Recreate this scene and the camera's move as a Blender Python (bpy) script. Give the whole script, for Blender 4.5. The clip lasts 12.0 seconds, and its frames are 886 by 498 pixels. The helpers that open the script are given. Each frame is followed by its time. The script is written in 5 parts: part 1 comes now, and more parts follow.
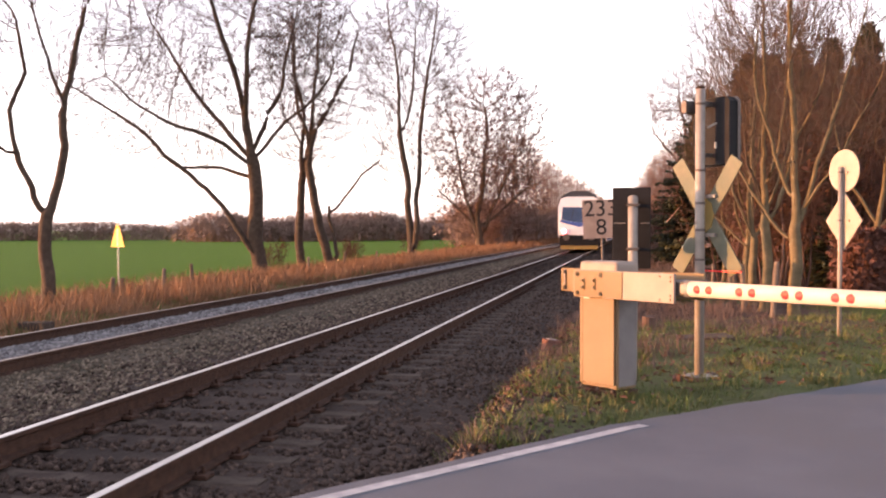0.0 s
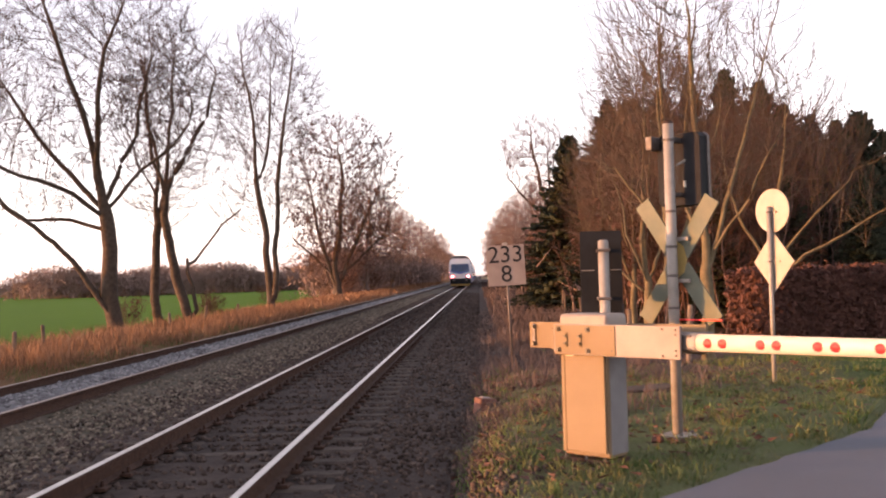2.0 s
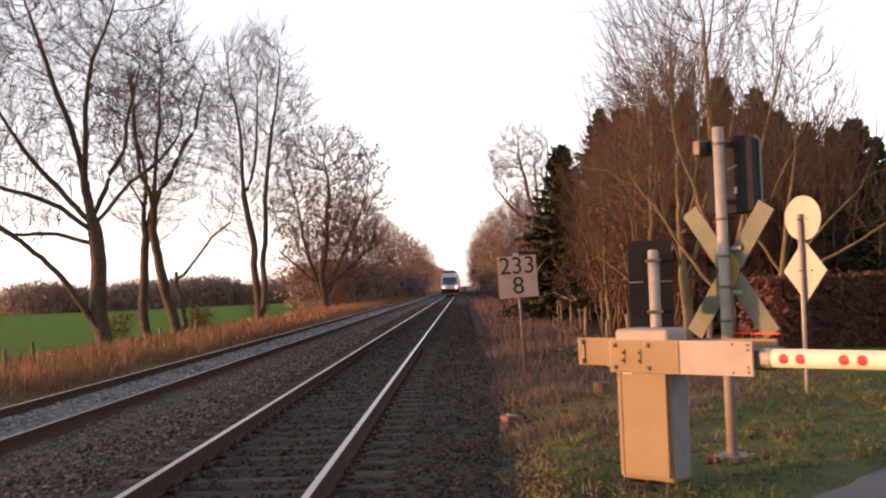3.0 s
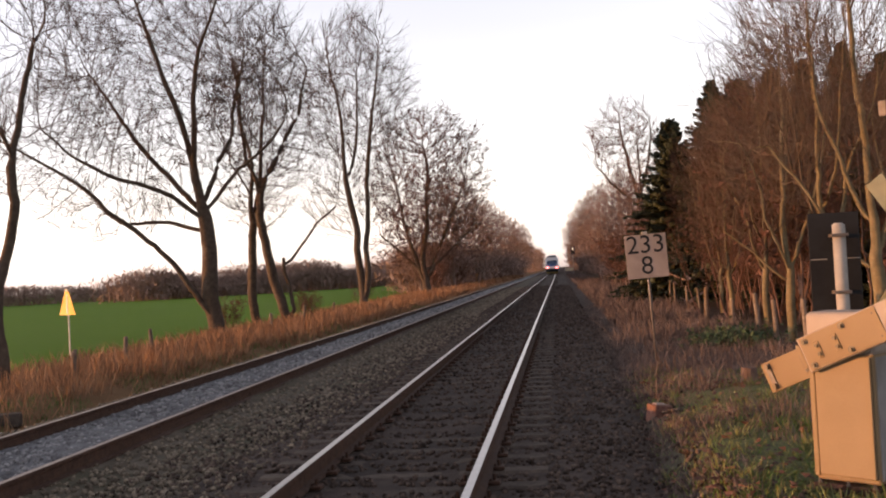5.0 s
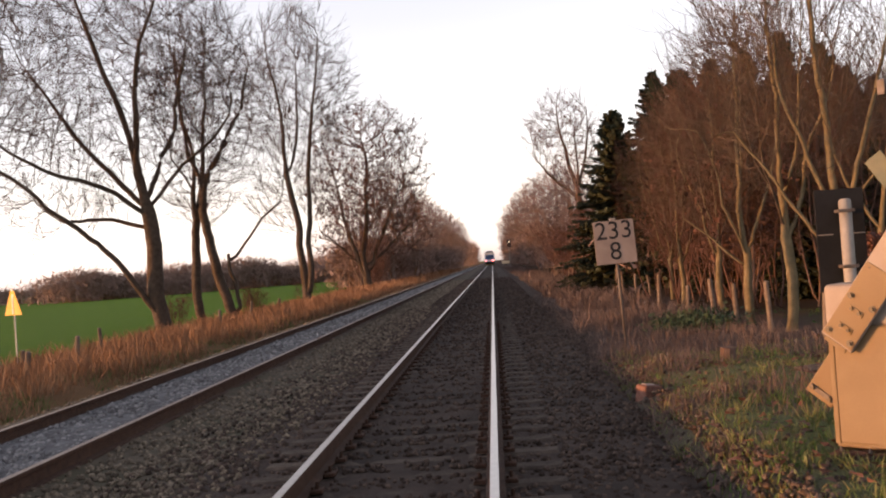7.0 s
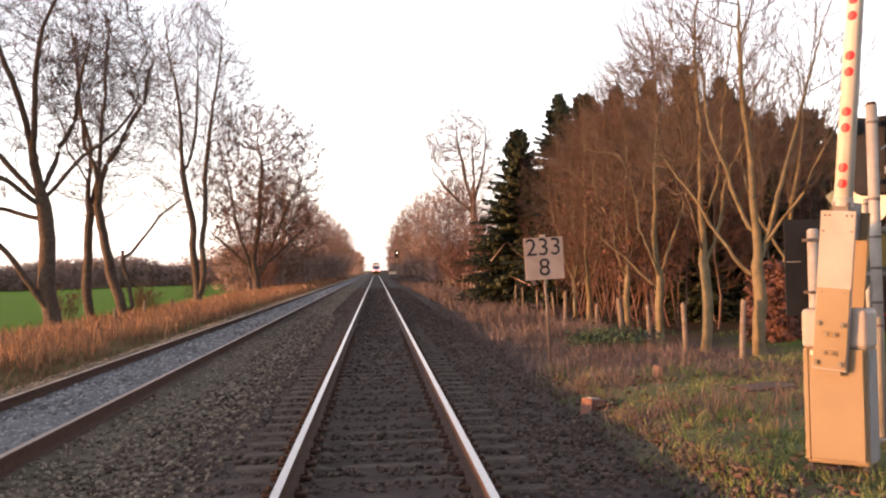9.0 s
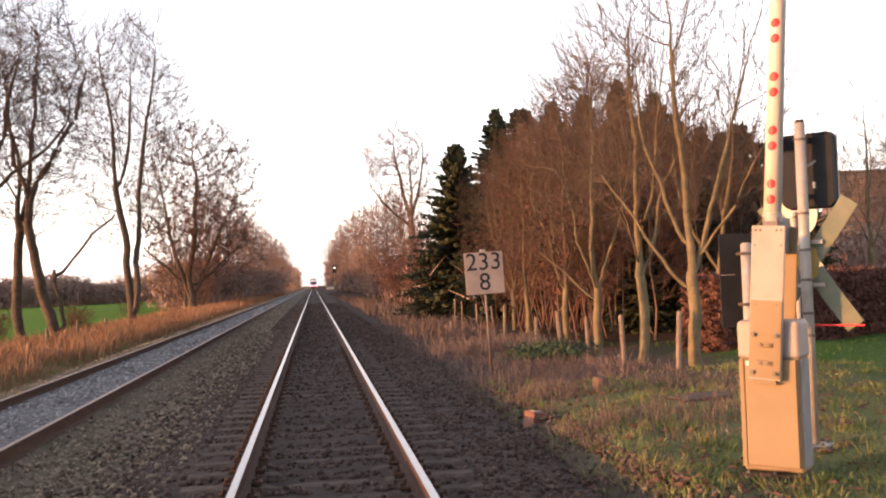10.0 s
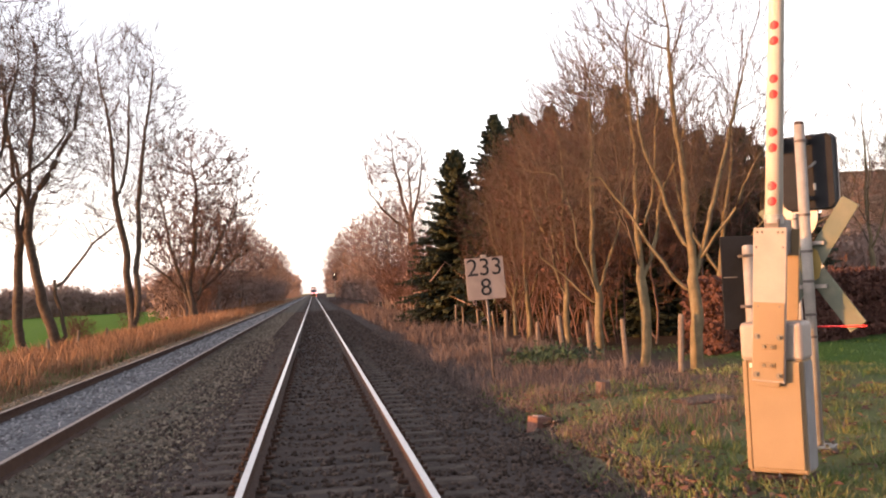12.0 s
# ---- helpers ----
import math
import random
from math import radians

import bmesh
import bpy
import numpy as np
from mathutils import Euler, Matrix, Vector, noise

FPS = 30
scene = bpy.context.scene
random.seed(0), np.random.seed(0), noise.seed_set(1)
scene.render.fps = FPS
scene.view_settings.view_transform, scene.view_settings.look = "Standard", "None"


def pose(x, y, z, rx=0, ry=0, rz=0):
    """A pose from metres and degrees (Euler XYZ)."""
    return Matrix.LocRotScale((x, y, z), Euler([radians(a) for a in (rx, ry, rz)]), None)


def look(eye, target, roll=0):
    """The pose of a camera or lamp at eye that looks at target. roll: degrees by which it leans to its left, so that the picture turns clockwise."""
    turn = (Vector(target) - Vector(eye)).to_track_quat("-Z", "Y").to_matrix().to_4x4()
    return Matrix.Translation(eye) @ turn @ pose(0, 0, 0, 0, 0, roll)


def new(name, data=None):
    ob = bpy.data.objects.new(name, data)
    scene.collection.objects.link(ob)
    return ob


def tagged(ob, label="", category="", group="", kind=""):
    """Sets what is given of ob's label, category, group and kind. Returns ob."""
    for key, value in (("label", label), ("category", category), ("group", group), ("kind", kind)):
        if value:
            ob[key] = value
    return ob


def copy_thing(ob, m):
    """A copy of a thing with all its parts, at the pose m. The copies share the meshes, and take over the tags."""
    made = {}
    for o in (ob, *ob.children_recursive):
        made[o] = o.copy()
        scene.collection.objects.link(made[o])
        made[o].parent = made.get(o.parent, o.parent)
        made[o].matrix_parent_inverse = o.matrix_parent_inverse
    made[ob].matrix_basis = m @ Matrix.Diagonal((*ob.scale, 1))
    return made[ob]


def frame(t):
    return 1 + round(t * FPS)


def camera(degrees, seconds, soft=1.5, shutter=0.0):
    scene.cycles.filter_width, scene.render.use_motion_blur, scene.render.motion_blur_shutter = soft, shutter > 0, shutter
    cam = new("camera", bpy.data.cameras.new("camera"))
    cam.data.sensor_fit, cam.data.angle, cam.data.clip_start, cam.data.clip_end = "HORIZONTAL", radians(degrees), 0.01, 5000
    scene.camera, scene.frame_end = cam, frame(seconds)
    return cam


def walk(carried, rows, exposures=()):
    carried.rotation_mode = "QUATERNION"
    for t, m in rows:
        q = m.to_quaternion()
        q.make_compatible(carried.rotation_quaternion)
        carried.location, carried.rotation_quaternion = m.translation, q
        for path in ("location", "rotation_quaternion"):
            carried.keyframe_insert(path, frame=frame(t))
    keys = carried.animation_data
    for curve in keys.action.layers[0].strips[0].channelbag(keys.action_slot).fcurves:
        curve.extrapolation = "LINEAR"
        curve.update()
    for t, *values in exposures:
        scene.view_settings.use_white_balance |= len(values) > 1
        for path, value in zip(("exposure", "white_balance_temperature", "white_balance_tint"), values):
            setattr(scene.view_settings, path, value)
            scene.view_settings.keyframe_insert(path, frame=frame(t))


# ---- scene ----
cam = camera(48.6, 12.0, 2.0, 0.4)
PATH = [
    (0, (3.661, -1.446, 1.466), (3.281, 0.517, 1.428), 0.0),
    (0.5, (3.373, -1.25, 1.49), (3.081, 0.728, 1.491), 0.0),
    (1, (3.094, -1.11, 1.526), (2.955, 0.885, 1.548), -1.6),
    (1.5, (2.786, -0.754, 1.529), (2.744, 1.245, 1.573), -0.8),
    (2, (2.522, -0.432, 1.523), (2.45, 1.566, 1.578), -1.5),
    (2.5, (2.245, -0.207, 1.556), (2.231, 1.792, 1.634), -2.0),
    (4.5, (1.561, 0.661, 1.566), (1.354, 2.65, 1.622), -2.7),
    (5, (1.497, 0.666, 1.591), (1.265, 2.652, 1.639), -3.0),
    (5.5, (1.418, 0.626, 1.569), (1.213, 2.614, 1.621), -3.5),
    (6, (1.302, 0.606, 1.559), (1.156, 2.6, 1.596), -1.7),
    (6.5, (1.099, 0.652, 1.527), (0.955, 2.647, 1.557), -3.5),
    (8.5, (0.124, 0.556, 1.53), (0.192, 2.555, 1.562), -1.8),
    (9, (-0.016, 0.53, 1.549), (0.121, 2.525, 1.589), -1.3),
    (9.5, (-0.065, 0.467, 1.568), (0.148, 2.455, 1.626), -1.4),
    (10, (-0.081, 0.447, 1.574), (0.183, 2.428, 1.639), -2.0),
    (10.5, (-0.072, 0.463, 1.55), (0.21, 2.441, 1.622), -2.3),
    (11, (-0.071, 0.469, 1.557), (0.213, 2.448, 1.634), -2.5),
    (11.5, (-0.074, 0.463, 1.562), (0.196, 2.443, 1.64), -2.5),
    (12, (-0.098, 0.447, 1.575), (0.167, 2.428, 1.652), -2.7),
]
EXPOSURES = [(t, e, 6500, tint) for t, e, tint in ((0, 2.62, 32), (1.5, 2.58, 32), (2.5, 2.22, 28), (4.5, 1.92, 24), (6.5, 1.84, 24), (8.5, 2.4, 24), (9.5, 2.6, 24), (12, 2.6, 24))]
walk(cam, [(t, look(eye, target, roll)) for t, eye, target, roll in PATH], EXPOSURES)

# ---- light ----
SUN_AZ, SUN_EL = math.atan2(-0.98, -0.17), radians(3.6)
world = bpy.data.worlds.new("world")
scene.world = world
world.use_nodes = True
_sky = world.node_tree.nodes.new("ShaderNodeTexSky")
_sky.sky_type, _sky.sun_disc = "NISHITA", False
_sky.sun_elevation, _sky.sun_rotation = SUN_EL, SUN_AZ % (2 * math.pi)
_sky.air_density, _sky.dust_density, _sky.ozone_density = 1.0, 0.8, 1.0
_bg = world.node_tree.nodes["Background"]
_haze = world.node_tree.nodes.new("ShaderNodeHueSaturation")
_haze.inputs["Saturation"].default_value, _haze.inputs["Value"].default_value = 0.32, 1.28
world.node_tree.links.new(_sky.outputs[0], _haze.inputs["Color"])
world.node_tree.links.new(_haze.outputs[0], _bg.inputs[0])
_bg.inputs[1].default_value = 0.15
sun = new("sun", bpy.data.lights.new("sun", "SUN"))
sun.data.energy, sun.data.angle, sun.data.color = 2.3, radians(1.0), (1.0, 0.44, 0.085)
_sd = Vector((math.sin(SUN_AZ) * math.cos(SUN_EL), math.cos(SUN_AZ) * math.cos(SUN_EL), math.sin(SUN_EL)))
sun.matrix_world = look(_sd * 100, (0, 0, 0))


# ---- materials ----
def mat(name, a, b, scale=8.0, rough=0.8, metal=0.0, bump=0.3, fine=60.0, per="", spread=0.25, stain=None, stain_scale=0.7):
    """Two colours mixed by noise at two scales, with relief; per: 'object' or 'island' varies the brightness piece by piece."""
    m = bpy.data.materials.new(name)
    m.use_nodes = True
    n, l = m.node_tree.nodes, m.node_tree.links
    p = n["Principled BSDF"]
    tc = n.new("ShaderNodeTexCoord")
    big, small = n.new("ShaderNodeTexNoise"), n.new("ShaderNodeTexNoise")
    for t, sc in ((big, scale), (small, fine)):
        t.inputs["Scale"].default_value, t.inputs["Detail"].default_value = sc, 6.0
        l.new(tc.outputs["Object"], t.inputs["Vector"])
    mix = n.new("ShaderNodeMix")
    mix.data_type = "RGBA"
    add = n.new("ShaderNodeMath")
    add.operation = "MULTIPLY_ADD"
    l.new(small.outputs[0], add.inputs[0])
    add.inputs[1].default_value = 0.55
    sub = n.new("ShaderNodeMath")
    sub.operation = "MULTIPLY_ADD"
    l.new(big.outputs[0], sub.inputs[0])
    sub.inputs[1].default_value, sub.inputs[2].default_value = 1.8, -0.68
    l.new(sub.outputs[0], add.inputs[2])
    fac = add.outputs[0]
    if per:
        rnd = n.new("ShaderNodeObjectInfo" if per == "object" else "ShaderNodeNewGeometry")
        m2 = n.new("ShaderNodeMath")
        m2.operation = "MULTIPLY_ADD"
        l.new(rnd.outputs["Random" if per == "object" else "Random Per Island"], m2.inputs[0])
        m2.inputs[1].default_value = spread * 2
        off = n.new("ShaderNodeMath")
        off.operation = "SUBTRACT"
        l.new(fac, off.inputs[0])
        off.inputs[1].default_value = spread
        l.new(off.outputs[0], m2.inputs[2])
        fac = m2.outputs[0]
    clamp = n.new("ShaderNodeClamp")
    l.new(fac, clamp.inputs[0])
    l.new(clamp.outputs[0], mix.inputs["Factor"])
    mix.inputs["A"].default_value, mix.inputs["B"].default_value = (*a, 1), (*b, 1)
    col = mix.outputs["Result"]
    if stain:
        st = n.new("ShaderNodeTexNoise")
        st.inputs["Scale"].default_value, st.inputs["Detail"].default_value = stain_scale, 8.0
        l.new(tc.outputs["Object"], st.inputs["Vector"])
        rp = n.new("ShaderNodeValToRGB")
        rp.color_ramp.elements[0].position, rp.color_ramp.elements[1].position = 0.48, 0.64
        l.new(st.outputs[0], rp.inputs[0])
        mx = n.new("ShaderNodeMix")
        mx.data_type = "RGBA"
        l.new(rp.outputs[0], mx.inputs["Factor"])
        l.new(col, mx.inputs["A"])
        mx.inputs["B"].default_value = (*stain, 1)
        col = mx.outputs["Result"]
    l.new(col, p.inputs["Base Color"])
    p.inputs["Roughness"].default_value, p.inputs["Metallic"].default_value = rough, metal
    p.inputs["Specular IOR Level"].default_value = 0.5 if metal > 0.5 or rough < 0.35 else 0.18
    if bump:
        bp = n.new("ShaderNodeBump")
        bp.inputs["Strength"].default_value, bp.inputs["Distance"].default_value = bump, 0.02
        l.new(small.outputs[0], bp.inputs["Height"])
        l.new(bp.outputs[0], p.inputs["Normal"])
    return m


def glow(name, color, strength):
    m = bpy.data.materials.new(name)
    m.use_nodes = True
    p = m.node_tree.nodes["Principled BSDF"]
    p.inputs["Base Color"].default_value = (*color, 1)
    p.inputs["Emission Color"].default_value = (*color, 1)
    p.inputs["Emission Strength"].default_value = strength
    return m


BALLAST = mat("ballast_brown", (0.02, 0.0142, 0.0118), (0.06, 0.043, 0.035), 5, 0.95, 0, 1.0, 26, stain=(0.024, 0.018, 0.015))
STONES = mat("ballast_stones", (0.022, 0.0152, 0.0122), (0.088, 0.063, 0.051), 6, 0.95, 0, 0.5, 50, "island", 0.5)
STONES_GREY = mat("ballast_stones_grey", (0.055, 0.044, 0.033), (0.185, 0.15, 0.112), 6, 0.95, 0, 0.5, 50, "island", 0.5)
STONES_BLUE = mat("ballast_stones_blue", (0.07, 0.068, 0.07), (0.24, 0.236, 0.24), 6, 0.95, 0, 0.5, 50, "island", 0.5)
BALLAST_GREY = mat("ballast_grey", (0.038, 0.031, 0.023), (0.11, 0.089, 0.066), 5, 0.95, 0, 1.0, 26, stain=(0.05, 0.045, 0.028))
BALLAST_BLUE = mat("ballast_blue", (0.05, 0.05, 0.053), (0.145, 0.147, 0.155), 5, 0.95, 0, 1.0, 26)
CONCRETE = mat("sleeper_concrete", (0.036, 0.0275, 0.0225), (0.082, 0.064, 0.052), 9, 0.95, 0, 0.6, 70, "object", 0.2)
RUST = mat("rail_rust", (0.024, 0.0135, 0.0095), (0.07, 0.036, 0.024), 12, 0.75, 0.2, 0.5, 90)
STEEL = mat("rail_head_polished", (0.40, 0.38, 0.37), (0.54, 0.52, 0.51), 15, 0.33, 1.0, 0.05, 120)
STEEL_DULL = mat("rail_head_dull", (0.14, 0.095, 0.075), (0.26, 0.21, 0.18), 15, 0.45, 0.9, 0.1, 120)
ASPHALT = mat("asphalt", (0.072, 0.078, 0.097), (0.104, 0.11, 0.13), 1.2, 0.9, 0, 0.5, 140, stain=(0.086, 0.09, 0.105))
LINE = mat("road_paint", (0.2, 0.2, 0.215), (0.40, 0.40, 0.415), 8, 0.8, 0, 0.3, 80)
HOUSING = mat("housing_paint", (0.14, 0.096, 0.052), (0.172, 0.12, 0.067), 3, 0.6, 0.0, 0.05, 90, stain=(0.125, 0.08, 0.038))
PLATE = mat("galvanised_plate", (0.185, 0.152, 0.13), (0.225, 0.19, 0.163), 6, 0.6, 0.1, 0.06, 60)
GALV = mat("galvanised_post", (0.175, 0.158, 0.14), (0.26, 0.237, 0.212), 10, 0.55, 0.15, 0.15, 70)
WHITE = mat("white_enamel", (0.35, 0.325, 0.28), (0.43, 0.40, 0.345), 4, 0.4, 0, 0.03, 60)
RED = mat("red_reflector", (0.55, 0.02, 0.02), (0.68, 0.035, 0.03), 20, 0.35, 0, 0.1, 120)
BLACK = mat("black_enamel", (0.006, 0.006, 0.007), (0.014, 0.014, 0.016), 6, 0.8, 0, 0.08, 60)
BOLT = mat("dull_zinc_bolt", (0.07, 0.058, 0.045), (0.13, 0.11, 0.085), 30, 0.55, 0.4, 0.1, 90)
# Blotchy grey with the sky-lit shade of the housing's right side painted in.
SHADE_GREY = mat("shade_grey_side", (0.12, 0.115, 0.115), (0.165, 0.158, 0.156), 4, 0.7, 0.0, 0.1, 70, stain=(0.11, 0.1, 0.095), stain_scale=3)
IRON = mat("dark_iron", (0.06, 0.05, 0.045), (0.12, 0.10, 0.09), 20, 0.6, 0.6, 0.3, 80)
SIGNBACK = mat("sign_back", (0.205, 0.178, 0.152), (0.25, 0.22, 0.19), 6, 0.5, 0.2, 0.06, 60)
CROSSBACK = mat("cross_back", (0.066, 0.074, 0.056), (0.105, 0.108, 0.078), 5, 0.6, 0.1, 0.1, 60, stain=(0.068, 0.08, 0.06), stain_scale=4)
KMWHITE = mat("hectometre_plate", (0.175, 0.137, 0.12), (0.23, 0.182, 0.16), 5, 0.6, 0, 0.1, 60, stain=(0.17, 0.13, 0.115), stain_scale=3)
YELLOW = mat("yellow_enamel", (0.45, 0.24, 0.02), (0.55, 0.31, 0.03), 6, 0.45, 0, 0.05, 60)
BRICK = mat("broken_brick", (0.08, 0.036, 0.027), (0.165, 0.085, 0.065), 25, 0.9, 0, 0.6, 80)
POSTWOOD = mat("weathered_post_wood", (0.06, 0.045, 0.036), (0.15, 0.115, 0.09), 9, 0.9, 0, 0.6, 60, "object", 0.25)
OCHRE = mat("ochre_plate", (0.20, 0.14, 0.045), (0.27, 0.19, 0.06), 6, 0.6, 0, 0.05, 60)
ROOFTILE = mat("grey_brown_roof_tiles", (0.07, 0.055, 0.048), (0.13, 0.105, 0.09), 2, 0.9, 0, 0.4, 30, stain=(0.06, 0.055, 0.045))
# Aerial haze over the distant woods is put into this lighter brown.
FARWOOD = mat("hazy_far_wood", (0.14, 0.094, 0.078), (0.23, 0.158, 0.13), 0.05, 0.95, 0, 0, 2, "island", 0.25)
BARK_DARK = mat("dark_oak_bark", (0.028, 0.02, 0.016), (0.08, 0.058, 0.042), 6, 0.95, 0, 0.8, 30)
BARK_TAN = mat("olive_tan_bark", (0.058, 0.046, 0.026), (0.15, 0.116, 0.066), 5, 0.95, 0, 0.7, 30)
BARK_PINK = mat("pinkish_young_bark", (0.055, 0.034, 0.027), (0.13, 0.084, 0.066), 6, 0.95, 0, 0.5, 30)
TWIG_DARK = mat("dark_twigs", (0.024, 0.016, 0.013), (0.062, 0.041, 0.032), 3, 0.95, 0, 0, 20, "island", 0.3)
TWIG_RED = mat("reddish_twigs", (0.036, 0.0195, 0.0155), (0.088, 0.047, 0.036), 2, 0.95, 0, 0, 20, "island", 0.35)
TWIG_TAN = mat("tan_twigs", (0.042, 0.03, 0.022), (0.092, 0.067, 0.047), 3, 0.95, 0, 0, 20, "island", 0.3)
# Distance haze is mixed into the far trees' bark and twig colours.
BARK_HAZY = mat("haze_paled_bark", (0.085, 0.06, 0.048), (0.17, 0.122, 0.096), 3, 0.95, 0, 0.3, 12)
TWIG_HAZY = mat("haze_paled_twigs", (0.085, 0.055, 0.045), (0.165, 0.11, 0.09), 2, 0.95, 0, 0, 20, "island", 0.3)
DRYLEAF = mat("dry_oak_leaves", (0.038, 0.019, 0.0145), (0.10, 0.048, 0.033), 3, 0.9, 0, 0, 20, "island", 0.4)
NEEDLES = mat("spruce_needles", (0.014, 0.018, 0.010), (0.04, 0.045, 0.025), 2, 0.9, 0, 0, 20, "island", 0.35)
HEDGELEAF = mat("beech_hedge_leaves", (0.042, 0.019, 0.015), (0.105, 0.048, 0.036), 2, 0.9, 0, 0, 20, "island", 0.4)
GRASS = mat("green_grass_blades", (0.036, 0.075, 0.014), (0.135, 0.125, 0.055), 1.1, 0.85, 0, 0, 12, "island", 0.45)
LAWN = mat("lawn_blades", (0.016, 0.046, 0.008), (0.046, 0.085, 0.02), 1.1, 0.85, 0, 0, 12, "island", 0.35)
DRYGRASS = mat("dry_reed_grass", (0.11, 0.056, 0.03), (0.25, 0.14, 0.078), 0.8, 0.9, 0, 0, 12, "island", 0.4)
MAUVEGRASS = mat("withered_weeds", (0.052, 0.036, 0.033), (0.125, 0.092, 0.08), 0.8, 0.9, 0, 0, 12, "island", 0.4)
IVY = mat("ivy_leaves", (0.012, 0.025, 0.012), (0.045, 0.07, 0.032), 3, 0.6, 0, 0, 20, "island", 0.4)
LOCO_WHITE = mat("locomotive_white", (0.6, 0.59, 0.61), (0.66, 0.65, 0.67), 1, 0.35, 0, 0, 10)
LOCO_BLUE = mat("locomotive_blue", (0.03, 0.06, 0.22), (0.05, 0.09, 0.30), 1, 0.3, 0, 0, 10)
LOCO_GREY = mat("locomotive_roof_grey", (0.03, 0.033, 0.04), (0.055, 0.06, 0.07), 1, 0.6, 0, 0.1, 10)
DARKGLASS = mat("dark_glass", (0.02, 0.035, 0.07), (0.035, 0.055, 0.11), 1, 0.08, 0, 0, 10)
TAILRED = glow("tail_light_red", (1.0, 0.08, 0.07), 9)
SIGNALWHITE = glow("signal_lamp_white", (1.0, 0.85, 0.6), 1.3)
PANELWHITE = mat("cream_panel", (0.62, 0.5, 0.33), (0.7, 0.58, 0.4), 3, 0.6, 0, 0, 20)


# ---- mesh helpers ----
def mesh(name, bm, material):
    me = bpy.data.meshes.new(name)
    bm.to_mesh(me)
    bm.free()
    me.materials.append(material)
    return me


def part(name, bm, material, parent=None, label="", m=None):
    """Links a bmesh as one mesh object, under a thing or a part."""
    ob = new(name, mesh(name, bm, material))
    if parent:
        ob.parent = parent
    if m:
        ob.matrix_basis = m
    return tagged(ob, label)


def piece(name, me, parent=None, m=None, label=""):
    ob = new(name, me)
    if parent:
        ob.parent = parent
    if m:
        ob.matrix_basis = m
    return tagged(ob, label)


def thing(name, m, label, category, group="", kind=""):
    ob = new(name)
    ob.matrix_basis = m
    ob.empty_display_size = 0.1
    return tagged(ob, label, category, group, kind)


def block(x0, x1, y0, y1, z0, z1, bevel=0.0, bm=None, seg=2):
    bm2 = bmesh.new()
    bmesh.ops.create_cube(bm2, size=1, matrix=Matrix.Translation(((x0 + x1) / 2, (y0 + y1) / 2, (z0 + z1) / 2)) @ Matrix.Diagonal((x1 - x0, y1 - y0, z1 - z0, 1)))
    if bevel:
        bmesh.ops.bevel(bm2, geom=bm2.edges[:], offset=bevel, segments=seg, affect="EDGES", profile=0.5)
    if bm is None:
        return bm2
    me = bpy.data.meshes.new("tmp")
    bm2.to_mesh(me)
    bm2.free()
    bm.from_mesh(me)
    bpy.data.meshes.remove(me)
    return bm


def rod(a, b, r0, r1=None, n=16, bm=None):
    bm = bm or bmesh.new()
    a, b = Vector(a), Vector(b)
    q = (b - a).to_track_quat("Z", "Y").to_matrix().to_4x4()
    bmesh.ops.create_cone(bm, cap_ends=True, segments=n, radius1=r0, radius2=r0 if r1 is None else r1, depth=(b - a).length,
                          matrix=Matrix.Translation((a + b) / 2) @ q)
    return bm


def smooth(ob):
    for f in ob.data.polygons:
        f.use_smooth = True
    return ob


def prism(outline, y0, y1, bm=None):
    """An outline in x, z pushed from y0 to y1."""
    bm = bm or bmesh.new()
    a = [bm.verts.new((x, y0, z)) for x, z in outline]
    b = [bm.verts.new((x, y1, z)) for x, z in outline]
    n = len(outline)
    bm.faces.new(a)
    bm.faces.new(b[::-1])
    for i in range(n):
        bm.faces.new((a[i], b[i], b[(i + 1) % n], a[(i + 1) % n]))
    bmesh.ops.recalc_face_normals(bm, faces=bm.faces[:])
    return bm


def raw(name, v, f, material, parent=None, flat=True):
    me = bpy.data.meshes.new(name)
    v, f = np.asarray(v, np.float32), np.asarray(f, np.int32)
    k = f.shape[1]
    me.vertices.add(len(v))
    me.vertices.foreach_set("co", v.ravel())
    me.loops.add(f.size)
    me.loops.foreach_set("vertex_index", f.ravel())
    me.polygons.add(len(f))
    me.polygons.foreach_set("loop_start", np.arange(0, f.size, k, dtype=np.int32))
    me.polygons.foreach_set("loop_total", np.full(len(f), k, np.int32))
    if not flat:
        me.polygons.foreach_set("use_smooth", np.ones(len(f), bool))
    me.materials.append(material)
    me.update()
    me.validate()
    ob = new(name, me)
    if parent:
        ob.parent = parent
    return ob


# ---- ground ----
def sstep(a, b, x):
    t = np.clip((np.asarray(x, float) - a) / (b - a), 0, 1)
    return t * t * (3 - 2 * t)


EDGE = [(-30, -37), (-12, -14.0), (-4.5, -4.4), (1.8, 3.63), (3.5, 6.0), (4.66, 7.25), (6.11, 8.85), (7.0, 10.5), (8.3, 12.9), (11, 17.2), (15, 23.4), (20, 31), (28, 43), (45, 68)]
EX, EY = np.array([p[0] for p in EDGE], float), np.array([p[1] for p in EDGE], float)


def road_dist(x, y):
    """Metres outside the road's track-side edge (positive on the verge)."""
    return (np.asarray(y, float) - np.interp(x, EX, EY)) * 0.63


